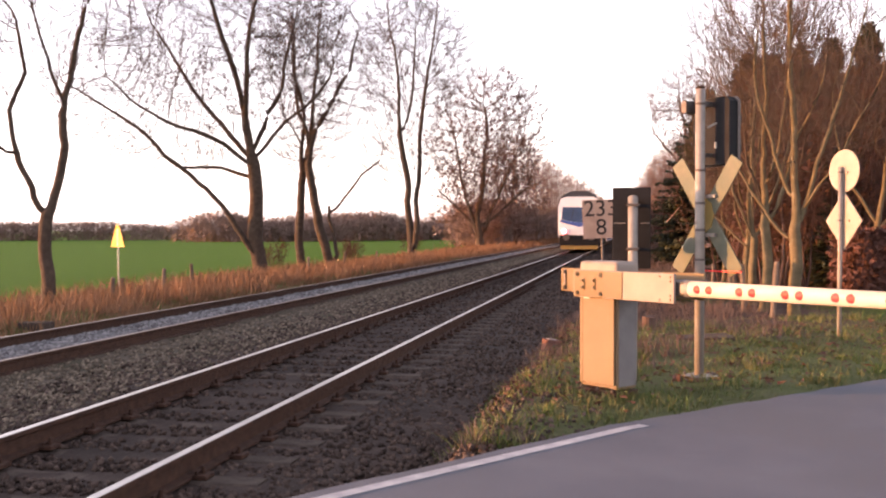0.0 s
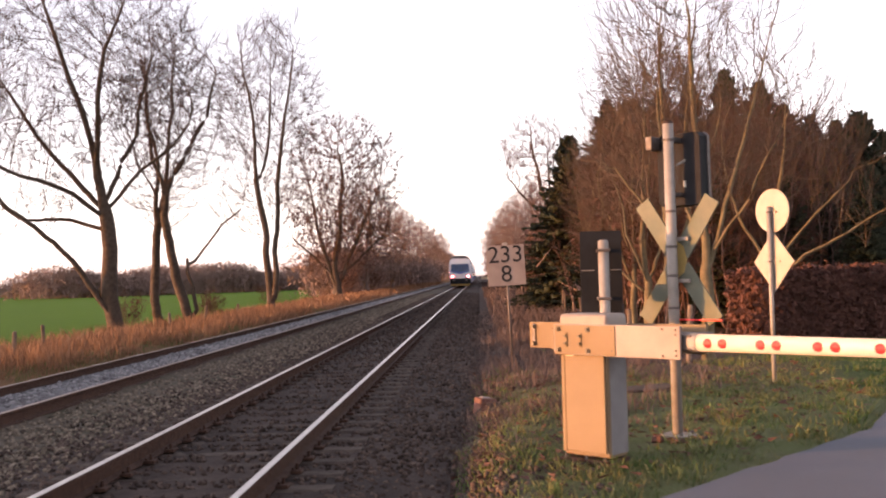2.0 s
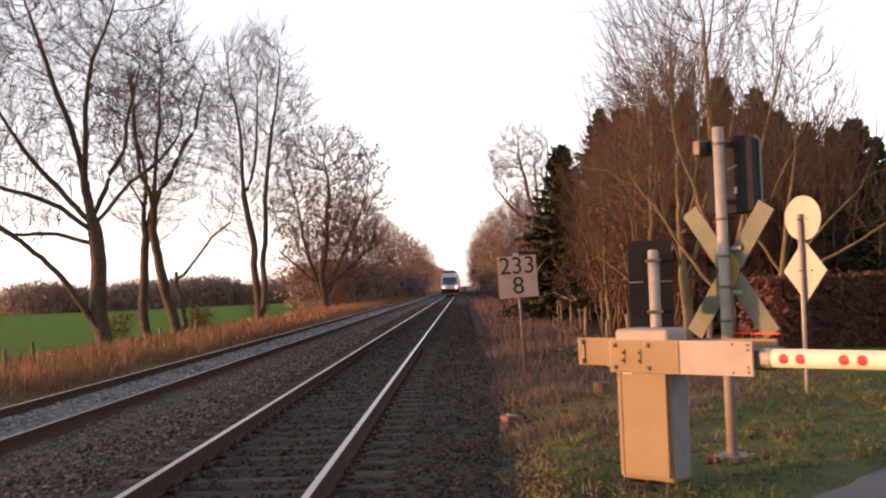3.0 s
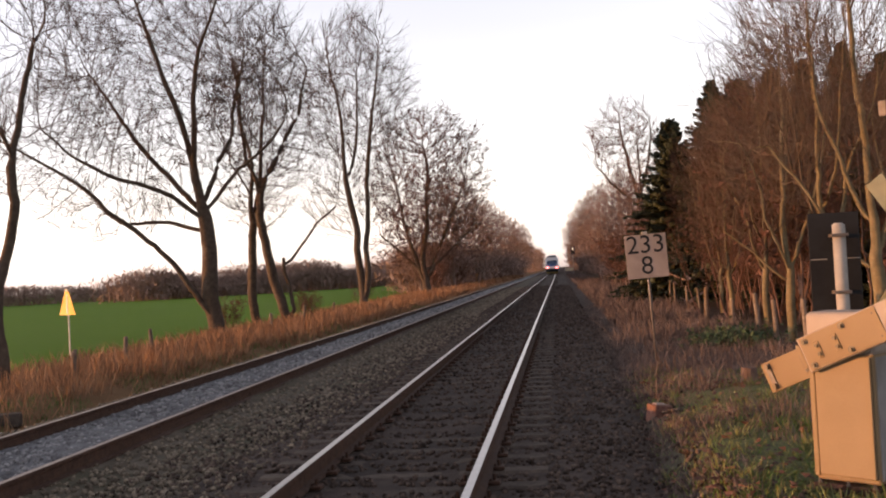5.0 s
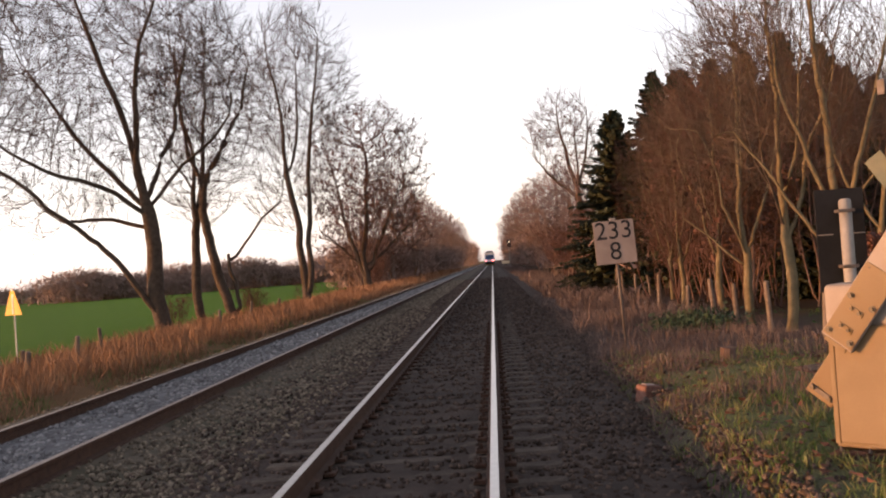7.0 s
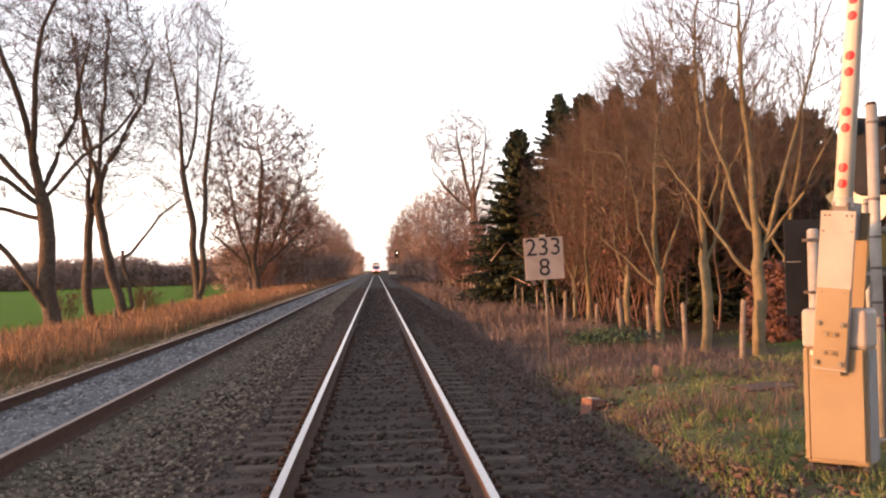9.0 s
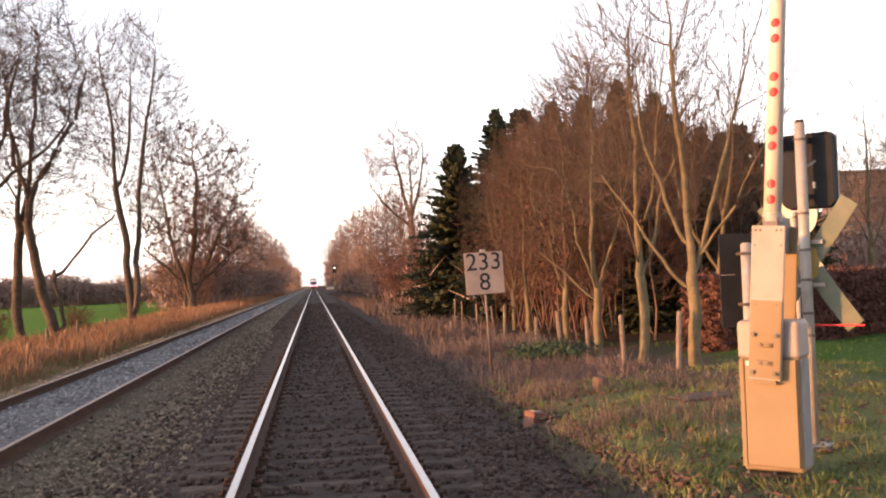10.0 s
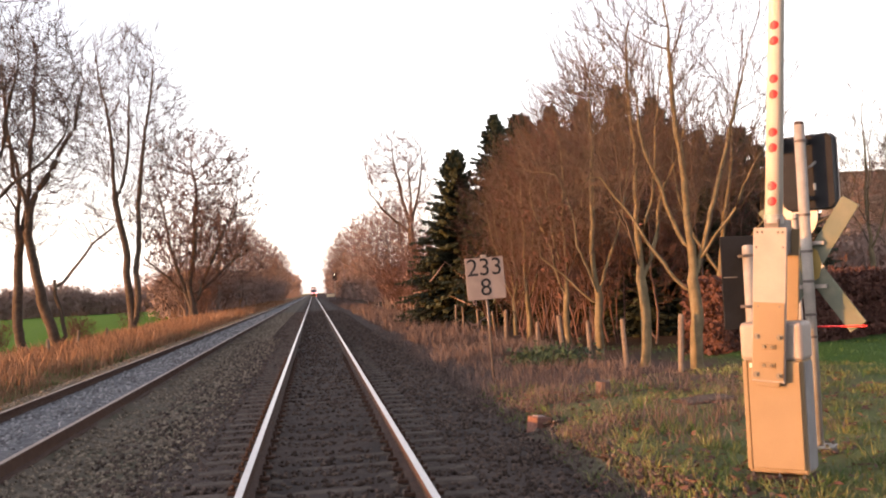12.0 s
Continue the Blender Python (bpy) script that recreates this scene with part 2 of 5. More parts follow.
def ground_z(x, y):
    x, y = np.asarray(x, float), np.asarray(y, float)
    d = road_dist(x, y)
    right = -0.02 - 0.23 * sstep(2.0, 9.0, d) + 0.04 * np.sin(x * 1.3 + 0.7 * y) * sstep(0.5, 2, d)
    left = -0.30 - 0.35 * sstep(-8, -16, x) - 0.25 * sstep(-16, -60, x)
    z = np.where(x > -1.5, right, left)
    bed = sstep(-7.6, -5.6, x) * (1 - sstep(1.6, 2.7, x))
    z = z * (1 - bed) - 0.72 * bed
    near_road = 1 - sstep(0.0, 0.6, d)
    return z * (1 - near_road) + np.minimum(z, -0.08) * near_road


def lines(*spans):
    out = []
    for a, b, n in spans:
        out += list(np.linspace(a, b, n, endpoint=False))
    return np.array(out + [spans[-1][1]])


gx = lines((-3000, -400, 8), (-400, -60, 18), (-60, -16, 22), (-16, 16, 92), (16, 60, 22), (60, 400, 16), (400, 3000, 8))
gy = lines((-3000, -300, 8), (-300, -20, 18), (-20, 3, 24), (3, 30, 80), (30, 120, 60), (120, 600, 30), (600, 3500, 10))
XX, YY = np.meshgrid(gx, gy)
ZZ = ground_z(XX, YY)
bumpy = np.array([noise.noise(Vector((a * 0.9, b * 0.9, 0))) for a, b in zip(XX.ravel(), YY.ravel())]).reshape(XX.shape)
ZZ = ZZ + 0.04 * bumpy * (np.abs(XX) < 60)
nx, ny = len(gx), len(gy)
idx = np.arange(nx * ny).reshape(ny, nx)
quads = np.stack([idx[:-1, :-1], idx[:-1, 1:], idx[1:, 1:], idx[1:, :-1]], -1).reshape(-1, 4)


def ground_material():
    m = bpy.data.materials.new("meadow_verge_and_wood_floor")
    m.use_nodes = True
    n, l = m.node_tree.nodes, m.node_tree.links
    p = n["Principled BSDF"]
    tc, sep = n.new("ShaderNodeTexCoord"), n.new("ShaderNodeSeparateXYZ")
    l.new(tc.outputs["Object"], sep.inputs[0])

    def nz(scale, detail=6):
        t = n.new("ShaderNodeTexNoise")
        t.inputs["Scale"].default_value, t.inputs["Detail"].default_value = scale, detail
        l.new(tc.outputs["Object"], t.inputs["Vector"])
        return t.outputs[0]

    def mixed(f, a, b):
        x = n.new("ShaderNodeMix")
        x.data_type = "RGBA"
        for sock, v in ((x.inputs["Factor"], f), (x.inputs["A"], a), (x.inputs["B"], b)):
            if isinstance(v, tuple):
                sock.default_value = (*v, 1)
            else:
                l.new(v, sock)
        return x.outputs["Result"]

    def band(v, lo, hi, wob, amount):
        a = n.new("ShaderNodeMath")
        a.operation = "MULTIPLY_ADD"
        l.new(wob, a.inputs[0])
        a.inputs[1].default_value = amount
        l.new(v, a.inputs[2])
        r = n.new("ShaderNodeMapRange")
        r.interpolation_type = "SMOOTHSTEP"
        r.inputs["From Min"].default_value, r.inputs["From Max"].default_value = lo + amount / 2, hi + amount / 2
        l.new(a.outputs[0], r.inputs["Value"])
        return r.outputs[0]

    big, mid, fine = nz(0.35), nz(2.2), nz(26)
    field = mixed(fine, mixed(nz(0.05), (0.047, 0.115, 0.009), (0.072, 0.145, 0.016)), (0.05, 0.10, 0.012))
    dry = mixed(mid, (0.085, 0.05, 0.028), (0.17, 0.10, 0.052))
    verge = mixed(mid, mixed(fine, (0.045, 0.08, 0.018), (0.10, 0.12, 0.042)), mixed(fine, (0.062, 0.058, 0.036), (0.125, 0.118, 0.076)))
    floor = mixed(fine, (0.026, 0.016, 0.010), (0.065, 0.038, 0.022))
    lawn = mixed(fine, (0.018, 0.05, 0.008), (0.042, 0.08, 0.019))
    weeds = mixed(mid, (0.040, 0.029, 0.026), (0.085, 0.064, 0.054))
    right = mixed(band(sep.outputs[1], 11.5, 17.0, big, 5.0), verge, weeds)
    right = mixed(band(sep.outputs[0], 2.0, 3.5, mid, 2.2), mixed(fine, (0.028, 0.022, 0.02), (0.07, 0.056, 0.049)), right)
    right = mixed(band(sep.outputs[0], 7.0, 9.0, big, 1.5), right, lawn)
    wood = n.new("ShaderNodeMath")
    wood.operation = "MULTIPLY"
    l.new(band(sep.outputs[0], 5.6, 7.5, big, 1.5), wood.inputs[0])
    l.new(band(sep.outputs[1], 20, 25, big, 2.0), wood.inputs[1])
    right = mixed(wood.outputs[0], right, floor)
    left = mixed(band(sep.outputs[0], -15.5, -12.5, big, 4.0), field, dry)
    l.new(mixed(band(sep.outputs[0], -3, -2, big, 0.1), left, right), p.inputs["Base Color"])
    p.inputs["Roughness"].default_value, p.inputs["Specular IOR Level"].default_value = 0.95, 0.04
    bp = n.new("ShaderNodeBump")
    bp.inputs["Strength"].default_value, bp.inputs["Distance"].default_value = 0.8, 0.05
    l.new(fine, bp.inputs["Height"])
    l.new(bp.outputs[0], p.inputs["Normal"])
    return m


ground = raw("ground", np.stack([XX, YY, ZZ], -1).reshape(-1, 3), quads, ground_material(), flat=False)
tagged(ground, "flat green meadow with reddish dry verges beside the railway", "ground", kind="structure")

# ---- railway ----
TRACKS = (0.0, -4.07)
Y0, Y1 = -60.0, 900.0


def strip(name, xs, zs, material, label, y0=Y0, y1=Y1, step=None):
    ys = lines((y0, 2, 10), (2, 30, 113), (30, 120, 90), (120, y1, 30))
    v, f = [], []
    for y in ys:
        for x, z in zip(xs, zs):
            w = 0.03 * noise.noise(Vector((x * 2.3, y * 2.3, 4))) + 0.025 * noise.noise(Vector((x * 0.6, y * 0.6, 9)))
            v.append((x + (w if 0 < xs.index(x) < len(xs) - 1 else 0), y, z + w * (0.6 if -1 < x + 9 else 1)))
    k = len(xs)
    for i in range(len(ys) - 1):
        for j in range(k - 1):
            a = i * k + j
            f.append((a, a + 1, a + k + 1, a + k))
    ob = raw(name, v, f, material, flat=False)
    return tagged(ob, label, "ballast", kind="structure")


strip("ballast_bed", [-1.9, -1.55, -1.3, -0.9, -0.6, 0, 0.6, 0.9, 1.3, 1.6, 1.95, 2.35, 2.8], [-0.225, -0.205, -0.198, -0.198, -0.20, -0.205, -0.20, -0.198, -0.198, -0.205, -0.227, -0.262, -0.50], BALLAST,
      "dark brown crushed stone ballast under the running track")
strip("ballast_bed", [-3.1, -2.9, -2.6, -2.3, -2.0, -1.88], [-0.20, -0.20, -0.215, -0.22, -0.235, -0.24], BALLAST_GREY, "grey weathered gravel between the two tracks")
strip("ballast_bed", [-6.9, -6.3, -5.7, -5.3, -4.9, -4.83], [-0.55, -0.38, -0.20, -0.16, -0.15, -0.148], BALLAST_GREY, "grey weathered gravel shoulder of the second track")
strip("ballast_bed", [-3.31, -3.2, -3.08], [-0.155, -0.175, -0.195], BALLAST_GREY, "grey weathered gravel beside the second track")
strip("ballast_bed", [-4.83, -4.6, -4.07, -3.6, -3.31], [-0.148, -0.13, -0.12, -0.13, -0.155], BALLAST_BLUE,
      "bluish grey fresh stone ballast of the second track")

RAIL = [(-0.075, -0.172), (0.075, -0.172), (0.075, -0.160), (0.012, -0.142), (0.008, -0.05), (0.034, -0.036), (0.036, -0.010), (0.030, -0.002),
        (-0.030, -0.002), (-0.036, -0.010), (-0.034, -0.036), (-0.008, -0.05), (-0.012, -0.142), (-0.075, -0.160)]
for ti, tx in enumerate(TRACKS):
    for side in (-0.7525, 0.7525):
        rail = part("rail", prism(RAIL, Y0, Y1), RUST, None, "", pose(tx + side, 0, 0))
        tagged(rail, "rusty steel rail with a bright worn running surface" if ti == 0 else "rusty brown steel rail of the second track", "rail", "rails", "structure")
        part("rail_head", block(-0.031, 0.031, Y0, Y1, -0.0035, 0.0), STEEL if ti == 0 else STEEL_DULL, rail, "polished running surface")


def sleeper_mesh():
    bm = bmesh.new()
    prof = [(-1.3, 0.0), (-0.85, 0.0), (-0.45, -0.03), (0.45, -0.03), (0.85, 0.0), (1.3, 0.0)]
    ring = []
    for x, z in prof:
        ring.append([bm.verts.new((x, s * w, h)) for s, w, h in ((-1, 0.14, z - 0.16), (-1, 0.115, z - 0.02), (-1, 0.09, z), (1, 0.09, z), (1, 0.115, z - 0.02), (1, 0.14, z - 0.16))])
    for a, b in zip(ring, ring[1:]):
        for i in range(5):
            bm.faces.new((a[i], a[i + 1], b[i + 1], b[i]))
    bm.faces.new(ring[0][::-1])
    bm.faces.new(ring[-1])
    bmesh.ops.recalc_face_normals(bm, faces=bm.faces[:])
    return mesh("sleeper", bm, CONCRETE)


def clip_mesh():
    bm = block(-0.05, 0.05, -0.07, 0.07, 0, 0.035, 0.01)
    rod((0.0, 0, 0.0), (0.0, 0, 0.085), 0.018, 0.014, 8, bm)
    rod((-0.03, -0.05, 0.045), (-0.03, 0.05, 0.045), 0.012, None, 6, bm)
    return mesh("rail_fastening", bm, RUST)


# ---- road ----
def offset_line(d, ys=None):
    pts = [Vector(p) for p in EDGE]
    out = []
    for i, p in enumerate(pts):
        t = (pts[min(i + 1, len(pts) - 1)] - pts[max(i - 1, 0)]).normalized()
        out.append((p.x + t.y * d, p.y - t.x * d))
    return out


def dense(line, n=10):
    out = []
    for (ax, ay), (bx, by) in zip(line, line[1:]):
        for k in range(n):
            t = k / n
            out.append((ax + (bx - ax) * t, ay + (by - ay) * t))
    return out + [line[-1]]


ROAD_Z = 0.004


def ribbon(name, d0, d1, z, thick, material, i0=0, i1=None, rag=0.0):
    a, b = dense(offset_line(d0))[i0:i1], dense(offset_line(d1))[i0:i1]
    bm = bmesh.new()
    rows = []
    for k, (p, q) in enumerate(zip(a, b)):
        w = rag * noise.noise(Vector((p[0] * 2.1, p[1] * 2.1, 3)))
        p = (p[0] + w, p[1] - w)
        m3 = ((p[0] + q[0]) / 2, (p[1] + q[1]) / 2)
        rows.append([bm.verts.new((p[0], p[1], ROAD_Z + z - thick)), bm.verts.new((p[0], p[1], ROAD_Z + z)), bm.verts.new((m3[0], m3[1], ROAD_Z + z + 0.02 * (d1 - d0 > 2))),
                     bm.verts.new((q[0], q[1], ROAD_Z + z)), bm.verts.new((q[0], q[1], ROAD_Z + z - thick))])
    for r, s in zip(rows, rows[1:]):
        for i in range(4):
            bm.faces.new((r[i], r[i + 1], s[i + 1], s[i]))
    bmesh.ops.recalc_face_normals(bm, faces=bm.faces[:])
    return part(name, bm, material)


road = tagged(ribbon("road", 0.0, 5.6, 0.0, 0.3, ASPHALT, rag=0.035), "grey asphalt lane crossing the railway on the level", "road", kind="structure")
edge_line = tagged(ribbon("edge_line", 0.12, 0.215, 0.006, 0.003, LINE, 25, 42), "worn white edge line painted on asphalt", "road marking", kind="structure")

stop = bmesh.new()
o, bdir, rdir = Vector((6.78, 9.93)), Vector((0.743, -0.669)), Vector((0.669, 0.743))
vs = [o, o + bdir * 2.6, o + bdir * 2.6 + rdir * 0.3, o + rdir * 0.3]
top = [stop.verts.new((v.x, v.y, 0.022)) for v in vs]
low = [stop.verts.new((v.x, v.y, 0.0)) for v in vs]
stop.faces.new(top)
for i in range(4):
    stop.faces.new((top[i], low[i], low[(i + 1) % 4], top[(i + 1) % 4]))
bmesh.ops.recalc_face_normals(stop, faces=stop.faces[:])
tagged(part("stop_line", stop, LINE), "white stop line painted across the asphalt", "road marking", kind="structure")


# ---- level crossing ----
def curved_dot(r, R, y_off=0.0025):
    """A round reflector that follows the tube's curve."""
    bm = bmesh.new()
    rings = []
    for q in (0.0, 0.35, 0.7, 1.0):
        row = []
        for k in range(14):
            a = 2 * math.pi * k / 14
            x, z = q * r * math.cos(a), q * r * math.sin(a)
            row.append(bm.verts.new((x, -math.sqrt(R * R - z * z) - y_off * (1 if q < 0.9 else -1), z)))
            if q == 0:
                break
        rings.append(row)
    for k in range(14):
        bm.faces.new((rings[0][0], rings[1][k], rings[1][(k + 1) % 14]))
        for a, b in zip(rings[1:], rings[2:]):
            bm.faces.new((a[k], b[k], b[(k + 1) % 14], a[(k + 1) % 14]))
    bmesh.ops.recalc_face_normals(bm, faces=bm.faces[:])
    return bm


BARRIER_AT = (3.341, 7.577, 0.03)
TAIL = -0.82


def barrier():
    th = thing("level_crossing_barrier", pose(*BARRIER_AT, 0, 0, -42), "cream steel barrier drive with white red-dotted boom on grass", "barrier")
    part("housing", block(-0.225, 0.225, 0.03, 0.285, 0.0, 0.90, 0.018), HOUSING, th)
    part("hood", block(-0.238, 0.238, 0.008, 0.305, 0.86, 1.155, 0.035, None, 3), PLATE, th, "light grey rounded hood")
    part("door_panel", block(-0.185, 0.205, 0.004, 0.028, 0.04, 0.855, 0.008), HOUSING, th, "cream front door panel")
    # Thin cover added to carry the side's grey shade as colour.
    part("side_shade_panel", block(0.2251, 0.233, 0.045, 0.275, 0.03, 0.85, 0.003), SHADE_GREY, th, "thin panel greyed as the housing's shaded side")
    part("corner_strip", block(-0.228, -0.192, 0.012, 0.03, 0.03, 0.86, 0.005), HOUSING, th)
    part("label_strip", block(-0.17, -0.09, 0.0, 0.004, 0.81, 0.845), WHITE, th, "small white label strip")
    part("base_flange", block(-0.23, 0.23, -0.024, 0.30, -0.09, -0.012, 0.004), RUST, th, "dark bolted base flange")
    for x in (-0.18, 0.02, 0.2):
        bm = rod((x, -0.012, -0.014), (x, -0.012, 0.0), 0.016, None, 8)
        rod((x, -0.012, 0.0), (x, -0.012, 0.018), 0.009, None, 6, bm)
        part("anchor_bolt", bm, IRON, th)
    part("drive_shaft", rod((0, -0.02, 0.95), (0, 0.35, 0.95), 0.06, None, 18), IRON, th)
    boom = part("boom", rod((0.98, 0.05, 0), (6.2, 0.05, 0), 0.066, 0.05, 24), WHITE, th, "white boom with pairs of red reflectors")
    smooth(boom)
    part("boom_socket", block(0.72, 1.0, -0.01, 0.335, -0.06, 0.06, 0.012), IRON, boom)
    part("collar", rod((0.965, 0.05, 0), (1.03, 0.05, 0), 0.072, None, 20), GALV, boom)
    plate = part("bracket_plate", block(-0.245, 0.93, -0.055, -0.025, -0.125, 0.125, 0.006), PLATE, boom, "bare metal bracket plate")
    part("bracket_plate", block(TAIL, 0.93, 0.34, 0.365, -0.115, 0.115, 0.006), HOUSING, boom, "rear bracket plate with counterweight end")
    part("backing_plate", block(-0.23, 0.36, -0.063, -0.0551, -0.118, 0.118, 0.003), HOUSING, boom, "cream mounting plate over the bracket")
    for x in (-0.19, 0.10):
        for z in (-0.085, 0.085):
            bm = rod((x, -0.063, z), (x, -0.071, z), 0.024, None, 14)
            rod((x, -0.071, z), (x, -0.088, z), 0.014, 0.012, 6, bm)
            part("bolt", bm, BOLT, boom)
    for x in (-0.115, 0.025):
        bm = block(x - 0.02, x + 0.02, -0.071, -0.063, -0.058, 0.058, 0.004)
        part("slot_plate", bm, HOUSING, boom)
        for z in (-0.03, 0.03):
            part("bolt", rod((x, -0.071, z), (x, -0.086, z), 0.013, None, 6), BOLT, boom)
    part("plate_lip", block(-0.275, -0.245, -0.052, -0.03, -0.085, 0.085, 0.003), HOUSING, boom)
    for x, z in ((0.895, 0.095), (0.895, 0.06), (0.895, -0.095), (0.895, -0.06), (0.78, 0.1), (0.78, -0.1), (0.33, 0.08), (0.33, -0.08)):
        part("rivet", rod((x, -0.055, z), (x, -0.0655, z), 0.009, 0.006, 8), IRON, boom)
    part("counterweight_strap", block(TAIL + 0.035, TAIL + 0.075, 0.328, 0.339, -0.10, 0.10, 0.004), IRON, boom, "dark iron strap")
    part("slot_plate", block(TAIL + 0.33, TAIL + 0.41, 0.330, 0.339, -0.07, 0.07, 0.004), IRON, boom)
    for z in (-0.075, 0.075):
        part("bolt", rod((TAIL + 0.055, 0.328, z), (TAIL + 0.055, 0.305, z), 0.02, 0.016, 8), BOLT, boom)
    for k in range(13):
        for g in (0, 0.118):
            x = 1.13 + 0.409 * k + g
            if x > 6.1:
                continue
            R = 0.066 - 0.016 * (x - 0.98) / 5.22
            part("reflector", curved_dot(0.042, R), RED, boom, "round red reflector", pose(x, 0.05, 0))
    part("tip_cap", rod((6.19, 0.05, 0), (6.24, 0.05, 0), 0.052, 0.04, 20), RED, boom)
    return th, boom


barrier_thing, boom = barrier()


def light_signal():
    """The flashing-light post with its St Andrew's cross, seen from behind."""
    th = thing("crossing_light_post", pose(4.325, 8.79, 0.02, 0, 0, -44), "galvanised post carrying a black lamp housing and crossed yellowish boards", "signal post")
    smooth(part("post", rod((0, 0, -0.06), (0, 0, 2.87), 0.048, None, 20), GALV, th))
    part("post_cap", rod((0, 0, 2.87), (0, 0, 2.90), 0.05, 0.035, 20), RUST, th)
    part("base_plate", block(-0.14, 0.14, -0.14, 0.14, -0.08, -0.018, 0.005), GALV, th)
    for x in (-0.1, 0.1):
        for y in (-0.1, 0.1):
            part("anchor_bolt", rod((x, y, -0.02), (x, y, 0.012), 0.014, None, 6), IRON, th)
    for z in (2.72, 2.05, 1.72, 1.45, 1.15, 0.95):
        part("band_clamp", rod((0, 0, z - 0.012), (0, 0, z + 0.012), 0.053, None, 20), IRON, th)
    # lamp housing behind the post
    box = [(-0.23, -0.30), (-0.19, -0.34), (0.19, -0.34), (0.23, -0.30), (0.23, 0.30), (0.19, 0.34), (-0.19, 0.34), (-0.23, 0.30)]
    head = part("lamp_housing", prism(box, 0.16, 0.30), BLACK, th, "black rounded lamp housing", pose(0.0, 0, 2.45))
    rim = [(x * 1.04, z * 1.03) for x, z in box]
    part("housing_rim", prism(rim, 0.285, 0.325), IRON, head)
    for z in (-0.16, 0.16):
        bm = bmesh.new()
        rod((0, 0.30, z), (0, 0.50, z - 0.02), 0.12, 0.115, 20, bm)
        part("lamp_visor", bm, BLACK, head)
    part("side_box", block(-0.27, -0.20, 0.02, 0.18, 0.2, 0.33, 0.008), IRON, head)
    part("bracket", block(-0.03, 0.03, 0.03, 0.17, 0.25, 0.30, 0.004), IRON, head)
    part("bracket", block(-0.03, 0.03, 0.03, 0.17, -0.26, -0.22, 0.004), IRON, head)
    part("cable", rod((0.08, 0.15, 0.08), (0.05, 0.05, 0.03), 0.012, None, 8), GALV, head)
    part("type_plate", block(0.05, 0.075, 0.154, 0.16, -0.17, -0.11), WHITE, head, "small white type plate")
    # crossed boards
    for a in (1, -1):
        for s in (1, -1):
            bm = block(0.075, 0.68, -0.008, 0.008, -0.085, 0.085, 0.004)
            ob = part("cross_board", bm, CROSSBACK, th, "", pose(0.0, 0.10, 1.59) @ Matrix.Rotation(radians(-a * 56 + (180 if s < 0 else 0)), 4, "Y"))
    part("cross_plate", prism([(0.10 * math.cos(i * math.pi / 4), 0.17 * math.sin(i * math.pi / 4)) for i in range(8)], 0.085, 0.098), OCHRE, th, "ochre centre plate", pose(0, 0, 1.60))
    for z in (1.79, 1.40):
        part("cross_clamp", block(-0.10, 0.14, 0.055, 0.09, z - 0.018, z + 0.018, 0.004), GALV, th)
    part("lower_edge_strip", block(-0.05, 0.46, 0.06, 0.085, 1.03, 1.045, 0.003), RED, th, "thin red edge strip")
    return th


light_signal()


def backing_board_signal():
    th = thing("road_signal", pose(3.66, 8.56, 0.0, 0, 0, -4), "short light signal with black backing board on a grey pipe", "signal post")
    smooth(part("post", rod((0.0, 0, -0.15), (0.0, 0, 1.80), 0.048, None, 20), GALV, th))
    part("post_cap", rod((0, 0, 1.80), (0, 0, 1.815), 0.046, 0.03, 20), GALV, th)
    board = part("backing_board", block(-0.21, 0.17, 0.09, 0.105, 1.08, 1.90, 0.004), BLACK, th, "black backing board")
    part("lamp_case", block(-0.13, 0.10, 0.105, 0.26, 1.18, 1.82, 0.02), BLACK, board)
    for z in (1.35, 1.65):
        part("lamp_visor", rod((-0.02, 0.26, z), (-0.02, 0.40, z - 0.01), 0.085, 0.08, 18), BLACK, board)
    for z in (1.72, 1.28):
        part("band_clamp", block(-0.062, 0.062, -0.052, 0.09, z - 0.013, z + 0.013, 0.004), IRON, th)
    for x0, x1 in ((-0.20, -0.08), (0.07, 0.165)):
        part("stiffener", block(x0, x1, 0.082, 0.09, 1.535, 1.543), GALV, board)
    return th


backing_board_signal()


def disc_post():
    th = thing("signpost", pose(6.53, 13.22, -0.06, 0, 0, -60), "thin pole with pale backs of round and diamond signs", "road sign")
    smooth(part("pole", rod((0, 0, -0.2), (0, 0, 2.42), 0.03, None, 16), GALV, th))
    d = part("round_sign", rod((0.015, 0.048, 2.365), (0.015, 0.062, 2.365), 0.30, None, 40), SIGNBACK, th, "pale back of a round sign")
    part("sign_rail", block(-0.10, 0.10, 0.030, 0.047, 2.33, 2.36), GALV, d)
    q = [(-0.36, 0), (0, -0.42), (0.36, 0), (0, 0.42)]
    e = part("diamond_sign", prism([(x + 0.015, z + 1.66) for x, z in q], 0.048, 0.062), SIGNBACK, th, "pale back of a diamond sign")
    part("sign_rail", block(-0.14, 0.14, 0.030, 0.047, 1.65, 1.68), GALV, e)
    for z in (2.345, 1.665):
        part("band_clamp", rod((0, 0, z - 0.012), (0, 0, z + 0.012), 0.035, None, 16), IRON, th)
    return th


disc_post()


